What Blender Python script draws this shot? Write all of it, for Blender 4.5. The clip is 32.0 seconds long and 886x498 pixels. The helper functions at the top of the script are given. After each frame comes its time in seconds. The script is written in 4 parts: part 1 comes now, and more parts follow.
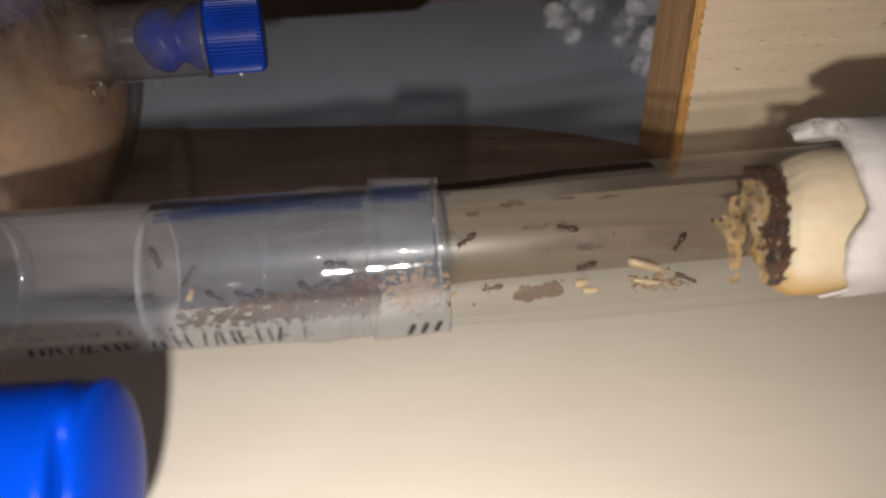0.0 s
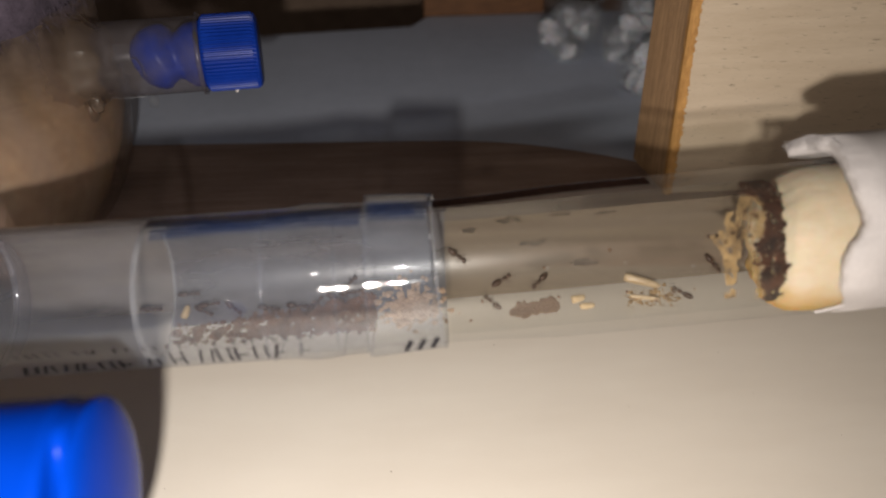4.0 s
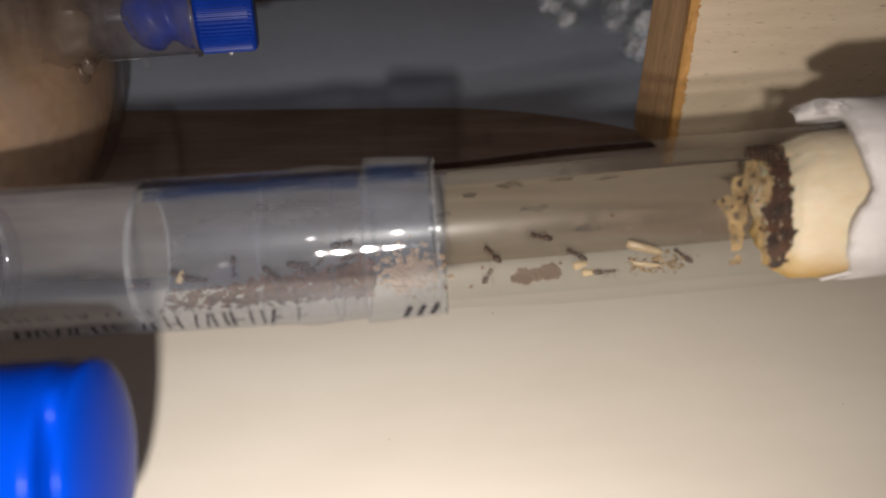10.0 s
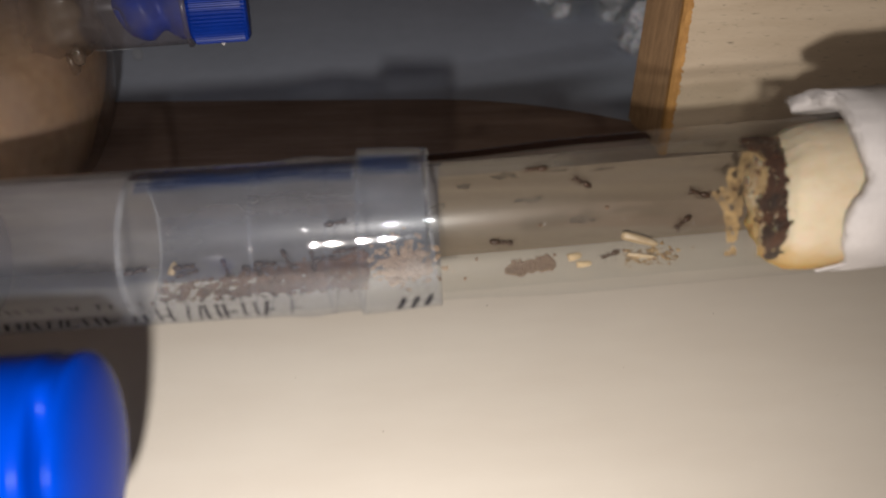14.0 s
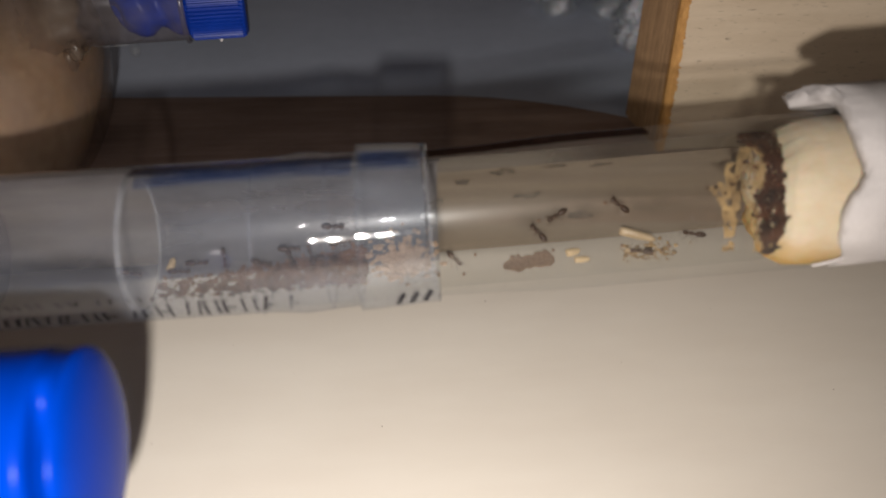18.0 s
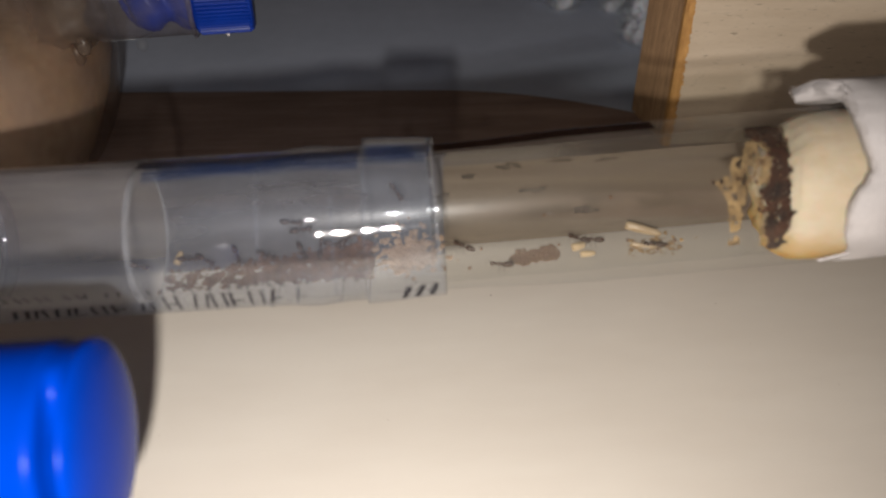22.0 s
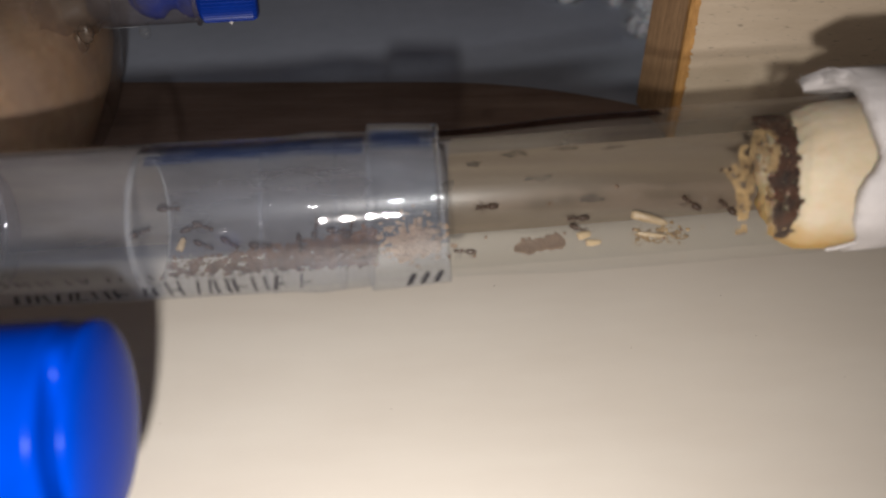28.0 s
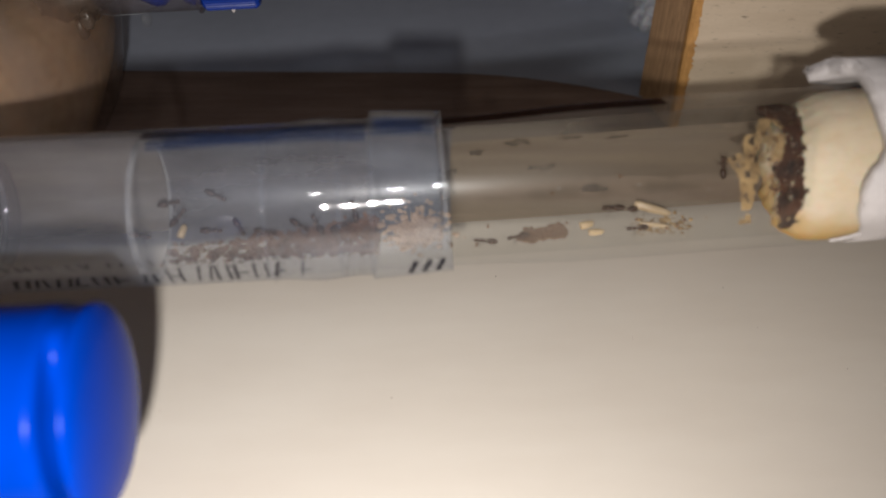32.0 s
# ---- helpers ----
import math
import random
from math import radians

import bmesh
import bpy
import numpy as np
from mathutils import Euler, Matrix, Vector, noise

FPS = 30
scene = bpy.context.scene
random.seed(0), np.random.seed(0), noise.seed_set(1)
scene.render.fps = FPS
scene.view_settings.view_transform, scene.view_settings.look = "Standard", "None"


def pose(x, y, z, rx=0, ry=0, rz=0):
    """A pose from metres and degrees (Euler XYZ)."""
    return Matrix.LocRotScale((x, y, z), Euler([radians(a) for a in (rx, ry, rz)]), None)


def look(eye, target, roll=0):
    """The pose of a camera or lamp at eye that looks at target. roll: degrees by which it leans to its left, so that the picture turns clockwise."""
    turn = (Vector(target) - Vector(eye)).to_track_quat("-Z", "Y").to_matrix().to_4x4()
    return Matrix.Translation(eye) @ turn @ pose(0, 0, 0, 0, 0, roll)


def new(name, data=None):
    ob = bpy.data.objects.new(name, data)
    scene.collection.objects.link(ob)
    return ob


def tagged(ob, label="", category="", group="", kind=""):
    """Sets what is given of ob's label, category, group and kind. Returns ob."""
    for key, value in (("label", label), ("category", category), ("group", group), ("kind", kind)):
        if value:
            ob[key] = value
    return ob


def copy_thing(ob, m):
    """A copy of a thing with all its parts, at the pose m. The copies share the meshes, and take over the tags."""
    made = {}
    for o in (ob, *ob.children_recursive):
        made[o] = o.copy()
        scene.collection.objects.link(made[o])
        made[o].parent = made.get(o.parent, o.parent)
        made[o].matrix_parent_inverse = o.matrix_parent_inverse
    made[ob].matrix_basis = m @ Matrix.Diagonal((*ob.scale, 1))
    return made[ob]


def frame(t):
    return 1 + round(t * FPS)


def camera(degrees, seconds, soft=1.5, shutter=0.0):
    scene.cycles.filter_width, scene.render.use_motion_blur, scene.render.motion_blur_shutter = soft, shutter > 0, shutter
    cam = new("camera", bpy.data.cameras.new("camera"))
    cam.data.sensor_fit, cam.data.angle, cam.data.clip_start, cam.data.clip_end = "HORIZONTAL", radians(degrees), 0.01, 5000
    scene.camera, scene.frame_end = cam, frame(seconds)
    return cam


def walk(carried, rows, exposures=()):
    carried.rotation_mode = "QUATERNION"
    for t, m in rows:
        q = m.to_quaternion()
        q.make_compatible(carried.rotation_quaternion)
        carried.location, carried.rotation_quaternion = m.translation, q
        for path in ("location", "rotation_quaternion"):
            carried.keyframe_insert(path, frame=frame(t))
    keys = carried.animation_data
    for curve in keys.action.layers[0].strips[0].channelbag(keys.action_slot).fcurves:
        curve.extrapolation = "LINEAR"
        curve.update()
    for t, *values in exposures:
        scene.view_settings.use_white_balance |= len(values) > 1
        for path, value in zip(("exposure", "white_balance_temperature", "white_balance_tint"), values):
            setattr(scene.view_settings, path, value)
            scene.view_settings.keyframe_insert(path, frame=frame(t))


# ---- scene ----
cam = camera(58.07, 32.0, 1.9)
cam.data.dof.use_dof, cam.data.dof.focus_distance, cam.data.dof.aperture_fstop = True, 0.112, 22.0
scene.cycles.transparent_max_bounces = 32
PATH = [
    (0, (-0.00329, -0.07356, 0.04988), (-0.00008, -0.00001, 0.00023), -1.07),
    (0.5, (-0.00308, -0.07339, 0.05008), (0.00014, -0.00017, -0.00005), -1.09),
    (1, (-0.00316, -0.07329, 0.05010), (0.00012, -0.00002, 0.00003), -1.22),
    (1.5, (-0.00319, -0.07334, 0.05009), (0.00002, 0.00048, 0.00084), -1.18),
    (2, (-0.00302, -0.07304, 0.05028), (0.00034, 0.00070, 0.00091), -1.24),
    (2.5, (-0.00273, -0.07314, 0.05081), (0.00061, 0.00075, 0.00168), -1.39),
    (3, (-0.00313, -0.07347, 0.05038), (0.00041, 0.00079, 0.00181), -1.10),
    (3.5, (-0.00335, -0.07340, 0.05021), (0.00043, 0.00101, 0.00189), -0.98),
    (5.5, (-0.00385, -0.07377, 0.04964), (0.00013, 0.00047, 0.00108), -0.71),
    (6, (-0.00400, -0.07367, 0.04966), (0.00012, 0.00052, 0.00103), -0.57),
    (6.5, (-0.00404, -0.07361, 0.04948), (0.00007, 0.00066, 0.00097), -0.55),
    (7, (-0.00430, -0.07396, 0.04942), (-0.00003, 0.00053, 0.00128), -0.49),
    (7.5, (-0.00448, -0.07370, 0.04904), (0.00003, 0.00082, 0.00096), -0.27),
    (8, (-0.00418, -0.07328, 0.04921), (0.00039, 0.00101, 0.00078), -0.40),
    (8.5, (-0.00410, -0.07346, 0.04933), (0.00044, 0.00069, 0.00068), -0.39),
    (9, (-0.00404, -0.07304, 0.04903), (0.00064, 0.00106, 0.00033), -0.40),
    (9.5, (-0.00435, -0.07290, 0.04817), (0.00032, 0.00059, -0.00147), -0.21),
    (10, (-0.00424, -0.07260, 0.04821), (0.00028, 0.00019, -0.00244), -0.29),
    (10.5, (-0.00423, -0.07237, 0.04793), (0.00006, -0.00028, -0.00373), -0.33),
    (11, (-0.00446, -0.07251, 0.04788), (-0.00001, -0.00042, -0.00378), -0.18),
    (11.5, (-0.00443, -0.07256, 0.04775), (0.00006, -0.00040, -0.00380), -0.17),
    (12, (-0.00455, -0.07273, 0.04785), (0.00013, -0.00029, -0.00330), -0.07),
    (12.5, (-0.00450, -0.07249, 0.04787), (0.00038, -0.00008, -0.00330), -0.05),
    (13, (-0.00450, -0.07248, 0.04780), (0.00055, -0.00010, -0.00339), 0.00),
    (13.5, (-0.00422, -0.07239, 0.04765), (0.00085, 0.00002, -0.00351), -0.01),
    (14, (-0.00418, -0.07226, 0.04786), (0.00093, 0.00001, -0.00349), -0.04),
    (14.5, (-0.00423, -0.07230, 0.04795), (0.00090, -0.00000, -0.00335), -0.06),
    (16.5, (-0.00445, -0.07250, 0.04780), (0.00072, -0.00051, -0.00392), -0.03),
    (17, (-0.00435, -0.07239, 0.04773), (0.00081, -0.00040, -0.00401), -0.03),
    (17.5, (-0.00435, -0.07230, 0.04812), (0.00098, -0.00044, -0.00378), -0.03),
    (18, (-0.00444, -0.07251, 0.04787), (0.00104, -0.00047, -0.00377), 0.08),
    (18.5, (-0.00439, -0.07252, 0.04806), (0.00095, -0.00062, -0.00379), 0.04),
    (19, (-0.00449, -0.07240, 0.04768), (0.00092, -0.00053, -0.00419), 0.09),
    (19.5, (-0.00458, -0.07219, 0.04745), (0.00063, -0.00057, -0.00479), -0.00),
    (20, (-0.00424, -0.07212, 0.04756), (0.00067, -0.00077, -0.00508), -0.14),
    (20.5, (-0.00429, -0.07213, 0.04776), (0.00062, -0.00071, -0.00478), -0.17),
    (21, (-0.00444, -0.07246, 0.04766), (0.00053, -0.00087, -0.00465), -0.10),
    (21.5, (-0.00451, -0.07222, 0.04772), (0.00049, -0.00072, -0.00471), -0.09),
    (22, (-0.00455, -0.07287, 0.04791), (0.00033, -0.00108, -0.00413), -0.07),
    (22.5, (-0.00469, -0.07307, 0.04778), (0.00034, -0.00074, -0.00349), 0.08),
    (23, (-0.00471, -0.07296, 0.04777), (0.00029, -0.00067, -0.00355), 0.07),
    (23.5, (-0.00468, -0.07307, 0.04746), (0.00034, -0.00060, -0.00361), 0.13),
    (24, (-0.00471, -0.07313, 0.04764), (0.00037, -0.00066, -0.00343), 0.12),
    (24.5, (-0.00463, -0.07307, 0.04785), (0.00037, -0.00068, -0.00333), 0.03),
    (25, (-0.00475, -0.07327, 0.04775), (0.00020, -0.00087, -0.00344), 0.10),
    (25.5, (-0.00497, -0.07313, 0.04726), (0.00015, -0.00059, -0.00371), 0.20),
    (27.5, (-0.00484, -0.07304, 0.04720), (0.00013, -0.00097, -0.00443), 0.23),
    (28, (-0.00516, -0.07300, 0.04648), (-0.00020, -0.00127, -0.00564), 0.33),
    (28.5, (-0.00517, -0.07290, 0.04630), (-0.00034, -0.00153, -0.00631), 0.38),
    (29, (-0.00522, -0.07320, 0.04601), (-0.00048, -0.00174, -0.00649), 0.46),
    (29.5, (-0.00530, -0.07309, 0.04609), (-0.00046, -0.00173, -0.00654), 0.52),
    (30, (-0.00530, -0.07313, 0.04606), (-0.00044, -0.00170, -0.00647), 0.56),
    (30.5, (-0.00525, -0.07324, 0.04580), (-0.00041, -0.00170, -0.00659), 0.63),
    (31, (-0.00512, -0.07318, 0.04584), (-0.00017, -0.00162, -0.00651), 0.69),
    (31.5, (-0.00544, -0.07320, 0.04574), (-0.00041, -0.00160, -0.00654), 0.76),
    (32, (-0.00536, -0.07311, 0.04563), (-0.00043, -0.00168, -0.00691), 0.73),
]
walk(cam, [(t, look(eye, target, roll)) for t, eye, target, roll in PATH],
     exposures=[(0, 0.0, 6500, 10), (8, 0.0, 6450, 10), (10, -0.06, 6430, 10), (11, -0.18, 6390, 10), (20, -0.18, 6340, 10), (32, -0.26, 6170, 10)])

# ---- light: a phone torch beside the lens, and the dim room ----
MM = 0.001
TORCH = (-0.0102, -0.0834, 0.0338)
lamp = new("torch", bpy.data.lights.new("torch", "SPOT"))
lamp.data.energy, lamp.data.shadow_soft_size, lamp.data.color = 0.69, 0.0016, (0.985, 0.895, 0.808)
lamp.data.spot_size, lamp.data.spot_blend = radians(152), 1.0
lamp.matrix_basis = look(TORCH, (-0.018, 0.0, -0.010))
world = bpy.data.worlds.new("room")
scene.world = world
world.use_nodes = True
wn, wl = world.node_tree.nodes, world.node_tree.links
wcoord, wsep, wramp = wn.new("ShaderNodeTexCoord"), wn.new("ShaderNodeSeparateXYZ"), wn.new("ShaderNodeValToRGB")
wl.new(wcoord.outputs["Generated"], wsep.inputs[0])
wl.new(wsep.outputs["Z"], wramp.inputs[0])
wramp.color_ramp.elements[0].color = (0.78, 0.64, 0.55, 1)
wramp.color_ramp.elements[1].position, wramp.color_ramp.elements[1].color = 0.9, (0.78, 0.68, 0.64, 1)
wl.new(wramp.outputs[0], wn["Background"].inputs[0])
wn["Background"].inputs[1].default_value = 0.05


# ---- materials ----
def mat(name, c1, c2=None, rough=0.6, scale=300.0, stretch=(1, 1, 1), bump=0.15, bscale=None, metal=0.0, fine=0.35, sss=0.0, spec=0.5,
        dist=0.0002, coat=0.0):
    """A surface with colour varied at two scales and a fine relief. Scales are per metre."""
    m = bpy.data.materials.new(name)
    m.use_nodes = True
    n, l = m.node_tree.nodes, m.node_tree.links
    b = n["Principled BSDF"]
    co, mp = n.new("ShaderNodeTexCoord"), n.new("ShaderNodeMapping")
    mp.inputs["Scale"].default_value = stretch
    l.new(co.outputs["Object"], mp.inputs[0])
    big, small, mix = n.new("ShaderNodeTexNoise"), n.new("ShaderNodeTexNoise"), n.new("ShaderNodeMix")
    mix.data_type = "FLOAT"
    for tex, s, d in ((big, scale, 4), (small, scale * 9, 3)):
        tex.inputs["Scale"].default_value, tex.inputs["Detail"].default_value = s, d
        l.new(mp.outputs[0], tex.inputs["Vector"])
    mix.inputs[0].default_value = fine
    l.new(big.outputs[0], mix.inputs[2])
    l.new(small.outputs[0], mix.inputs[3])
    ramp = n.new("ShaderNodeValToRGB")
    ramp.color_ramp.elements[0].position, ramp.color_ramp.elements[1].position = 0.35, 0.65
    ramp.color_ramp.elements[0].color, ramp.color_ramp.elements[1].color = (*c1, 1), (*(c2 or c1), 1)
    l.new(mix.outputs[0], ramp.inputs[0])
    l.new(ramp.outputs[0], b.inputs["Base Color"])
    b.inputs["Roughness"].default_value, b.inputs["Metallic"].default_value = rough, metal
    b.inputs["Specular IOR Level"].default_value = spec
    b.inputs["Coat Weight"].default_value = coat
    if sss:
        b.inputs["Subsurface Weight"].default_value, b.inputs["Subsurface Scale"].default_value = sss, 0.001
    bp = n.new("ShaderNodeBump")
    bp.inputs["Strength"].default_value, bp.inputs["Distance"].default_value = bump, dist
    bt = small
    if bscale:
        bt = n.new("ShaderNodeTexNoise")
        bt.inputs["Scale"].default_value = bscale
        l.new(mp.outputs[0], bt.inputs["Vector"])
    l.new(bt.outputs[0], bp.inputs["Height"])
    l.new(bp.outputs[0], b.inputs["Normal"])
    return m


def clear(name, tint=(0.97, 0.98, 0.98), haze=(0.6, 0.62, 0.65), milk=(0.02, 0.1), rough=0.04, scale=(60, 400, 400), ior=1.5, glow_through=0.5, edge=0.75, power=5.0, fade=None):
    """Clear or milky plastic and glass: see-through, with gloss by Fresnel and a thin veil of scratches and film.
    fade: from where to where along the tube the film thins out."""
    m = bpy.data.materials.new(name)
    m.use_nodes = True
    n, l = m.node_tree.nodes, m.node_tree.links
    n.remove(n["Principled BSDF"])
    out = n["Material Output"]
    tr, gl, df, tl = (n.new("ShaderNodeBsdf" + k) for k in ("Transparent", "Glossy", "Diffuse", "Translucent"))
    tr.inputs[0].default_value = (*tint, 1)
    gl.inputs["Roughness"].default_value = rough
    df.inputs[0].default_value = tl.inputs[0].default_value = (*haze, 1)
    veil, body, top = n.new("ShaderNodeMixShader"), n.new("ShaderNodeMixShader"), n.new("ShaderNodeMixShader")
    veil.inputs[0].default_value = glow_through
    l.new(df.outputs[0], veil.inputs[1])
    l.new(tl.outputs[0], veil.inputs[2])
    co, mp, tex, rg = n.new("ShaderNodeTexCoord"), n.new("ShaderNodeMapping"), n.new("ShaderNodeTexNoise"), n.new("ShaderNodeMapRange")
    mp.inputs["Scale"].default_value = scale
    tex.inputs["Scale"].default_value, tex.inputs["Detail"].default_value = 1.0, 5
    l.new(co.outputs["Object"], mp.inputs[0])
    l.new(mp.outputs[0], tex.inputs["Vector"])
    l.new(tex.outputs[0], rg.inputs["Value"])
    rg.inputs["From Min"].default_value, rg.inputs["From Max"].default_value = 0.35, 0.7
    rg.inputs["To Min"].default_value, rg.inputs["To Max"].default_value = milk
    veiled = rg.outputs[0]
    if fade:
        sep, thin, mul = n.new("ShaderNodeSeparateXYZ"), n.new("ShaderNodeMapRange"), n.new("ShaderNodeMath")
        thin.interpolation_type = "SMOOTHSTEP"
        thin.inputs["From Min"].default_value, thin.inputs["From Max"].default_value = fade
        thin.inputs["To Min"].default_value, thin.inputs["To Max"].default_value = 1.0, 0.04
        mul.operation = "MULTIPLY"
        l.new(co.outputs["Object"], sep.inputs[0])
        l.new(sep.outputs["X"], thin.inputs["Value"])
        l.new(thin.outputs[0], mul.inputs[0])
        l.new(veiled, mul.inputs[1])
        veiled = mul.outputs[0]
    l.new(veiled, body.inputs[0])
    l.new(tr.outputs[0], body.inputs[1])
    l.new(veil.outputs[0], body.inputs[2])
    lw, pw, sc = n.new("ShaderNodeLayerWeight"), n.new("ShaderNodeMath"), n.new("ShaderNodeMath")
    lw.inputs["Blend"].default_value = 0.5
    pw.operation, pw.inputs[1].default_value = "POWER", power
    sc.operation = "MULTIPLY_ADD"
    base = ((ior - 1) / (ior + 1)) ** 2
    sc.inputs[1].default_value, sc.inputs[2].default_value = edge - base, base
    l.new(lw.outputs["Facing"], pw.inputs[0])
    l.new(pw.outputs[0], sc.inputs[0])
    l.new(sc.outputs[0], top.inputs[0])
    l.new(body.outputs[0], top.inputs[1])
    l.new(gl.outputs[0], top.inputs[2])
    l.new(top.outputs[0], out.inputs[0])
    return m


M_FLOOR = mat("painted_floor", (0.66, 0.605, 0.53), (0.735, 0.69, 0.615), 0.40, 22, (0.5, 1.6, 1), bump=0.12, bscale=3500, dist=0.0001, fine=0.2)
M_BOARD = mat("painted_wood", (0.50, 0.405, 0.298), (0.585, 0.488, 0.372), 0.5, 160, (0.3, 1, 3.2), bump=0.35, dist=0.0002)
bn, bl = M_BOARD.node_tree.nodes, M_BOARD.node_tree.links
dash, dmap, dramp, dmix = bn.new("ShaderNodeTexNoise"), bn.new("ShaderNodeMapping"), bn.new("ShaderNodeValToRGB"), bn.new("ShaderNodeMix")
dmap.inputs["Scale"].default_value = (420, 420, 4600)
dash.inputs["Scale"].default_value, dash.inputs["Detail"].default_value = 1.0, 2
dramp.color_ramp.elements[0].position, dramp.color_ramp.elements[1].position = 0.64, 0.73
dmix.data_type = "RGBA"
dmix.inputs[7].default_value = (0.13, 0.10, 0.075, 1)
bl.new(next(k for k in bn if k.type == "TEX_COORD").outputs["Object"], dmap.inputs[0])
bl.new(dmap.outputs[0], dash.inputs["Vector"])
bl.new(dash.outputs[0], dramp.inputs[0])
bl.new(dramp.outputs[0], dmix.inputs[0])
bl.new(next(k for k in bn if k.type == "VALTORGB" and k != dramp).outputs[0], dmix.inputs[6])
bl.new(dmix.outputs[2], bn["Principled BSDF"].inputs["Base Color"])
M_PLY = mat("sawn_wood", (0.25, 0.14, 0.066), (0.56, 0.355, 0.19), 0.75, 260, (6, 6, 0.25), bump=0.6, dist=0.0003, fine=0.6)
M_CHIP = mat("fresh_cut_wood", (0.38, 0.19, 0.055), (0.62, 0.34, 0.11), 0.7, 500, (2, 2, 1), bump=0.6, dist=0.0003)
M_GREY = mat("grey_sheet", (0.44, 0.495, 0.61), (0.51, 0.565, 0.69), 0.6, 30, bump=0.1)
M_BLUE = mat("blue_plastic", (0.003, 0.022, 0.20), (0.005, 0.032, 0.265), 0.36, 200, bump=0.08, spec=0.5)
M_BLUE.node_tree.nodes["Principled BSDF"].inputs["IOR"].default_value = 1.25
M_BLUE_SOFT = mat("bright_blue_plastic", (0.0003, 0.025, 0.27), (0.0005, 0.029, 0.31), 0.25, 60, bump=0.05, spec=0.5)
M_BLUE_SOFT.node_tree.nodes["Principled BSDF"].inputs["IOR"].default_value = 1.12
M_COTTON = mat("wet_cotton", (0.50, 0.405, 0.275), (0.58, 0.50, 0.39), 0.9, 130, (0.6, 1, 1), bump=0.5, sss=0.3)
cn, cl = M_COTTON.node_tree.nodes, M_COTTON.node_tree.links
csep, cwob, cadd, crng, cmix = (cn.new("ShaderNode" + k) for k in ("SeparateXYZ", "TexNoise", "Math", "MapRange", "Mix"))
cco = next(k for k in cn if k.type == "TEX_COORD")
cwob.inputs["Scale"].default_value = 350
cadd.operation, cadd.inputs[1].default_value = "MULTIPLY_ADD", 0.004
crng.inputs["From Min"].default_value, crng.inputs["From Max"].default_value = 0.0012, -0.0034
cmix.data_type = "RGBA"
cmix.inputs[7].default_value = (0.44, 0.27, 0.075, 1)
cl.new(cco.outputs["Object"], csep.inputs[0])
cl.new(cco.outputs["Object"], cwob.inputs["Vector"])
cl.new(cwob.outputs[0], cadd.inputs[0])
cl.new(csep.outputs["Z"], cadd.inputs[2])
cl.new(cadd.outputs[0], crng.inputs["Value"])
cl.new(crng.outputs[0], cmix.inputs[0])
cl.new(next(k for k in cn if k.type == "VALTORGB").outputs[0], cmix.inputs[6])
cl.new(cmix.outputs[2], cn["Principled BSDF"].inputs["Base Color"])
M_WOOL = mat("cotton_wool", (0.48, 0.49, 0.53), (0.60, 0.61, 0.66), 0.95, 300, bump=0.4, sss=0.2)
M_PAPER = mat("white_paper", (0.42, 0.395, 0.39), (0.48, 0.455, 0.45), 0.85, 300, bump=0.25, bscale=4000)
M_SOIL = mat("dark_soil", (0.005, 0.002, 0.001), (0.075, 0.023, 0.006), 0.9, 500, bump=0.8)
M_SAND = mat("tan_dirt", (0.13, 0.075, 0.030), (0.40, 0.27, 0.125), 0.9, 600, bump=0.8)
M_CRUMB = mat("grey_brown_crumb", (0.10, 0.056, 0.031), (0.205, 0.125, 0.078), 0.9, 1200, bump=0.8)
M_FRASS = mat("pinkish_debris", (0.050, 0.022, 0.013), (0.19, 0.10, 0.062), 0.9, 900, bump=0.8)
M_PALE = mat("pale_debris", (0.34, 0.24, 0.135), (0.50, 0.385, 0.225), 0.85, 900, bump=0.6)
M_HUSK = mat("straw_husk", (0.26, 0.17, 0.085), (0.50, 0.40, 0.27), 0.35, 500, (0.4, 2, 2), bump=0.4)
M_ANT = mat("ant_shell", (0.026, 0.012, 0.006), (0.065, 0.032, 0.017), 0.42, 900, bump=0.2, spec=0.3)
M_INK = clear("printed_ink", (0.5, 0.5, 0.53), (0.016, 0.015, 0.02), (0.55, 1.0), 0.5, (900, 900, 900), 1.3, 0.1, 0.1)
M_GHOST = clear("print_reflection", (0.8, 0.8, 0.82), (0.05, 0.047, 0.055), (0.15, 0.6), 0.4, (900, 900, 900), 1.4, 0.2, 0.2)
M_FADED = clear("faded_ink", (0.7, 0.7, 0.72), (0.03, 0.028, 0.034), (0.3, 0.85), 0.5, (900, 900, 900), 1.3, 0.1, 0.1)
M_NEST = mat("tan_pink_debris", (0.27, 0.18, 0.12), (0.42, 0.30, 0.21), 0.9, 900, bump=0.6)
M_RAIL = mat("red_brown_wood", (0.10, 0.042, 0.016), (0.20, 0.09, 0.035), 0.7, 200, (1, 4, 4), bump=0.4)
M_SHELF = mat("brown_shelf", (0.24, 0.165, 0.135), (0.36, 0.26, 0.215), 0.6, 60, (1, 8, 1), bump=0.2)
M_DARK = mat("dark_wall", (0.16, 0.11, 0.08), (0.26, 0.19, 0.14), 0.8, 20, bump=0.1)
M_CREAM = mat("cream_contents", (0.20, 0.125, 0.07), (0.38, 0.27, 0.17), 0.8, 60, bump=0.3, sss=0.2)
M_PLUM = mat("purple_cloth", (0.035, 0.026, 0.042), (0.095, 0.075, 0.105), 0.9, 250, bump=0.6)
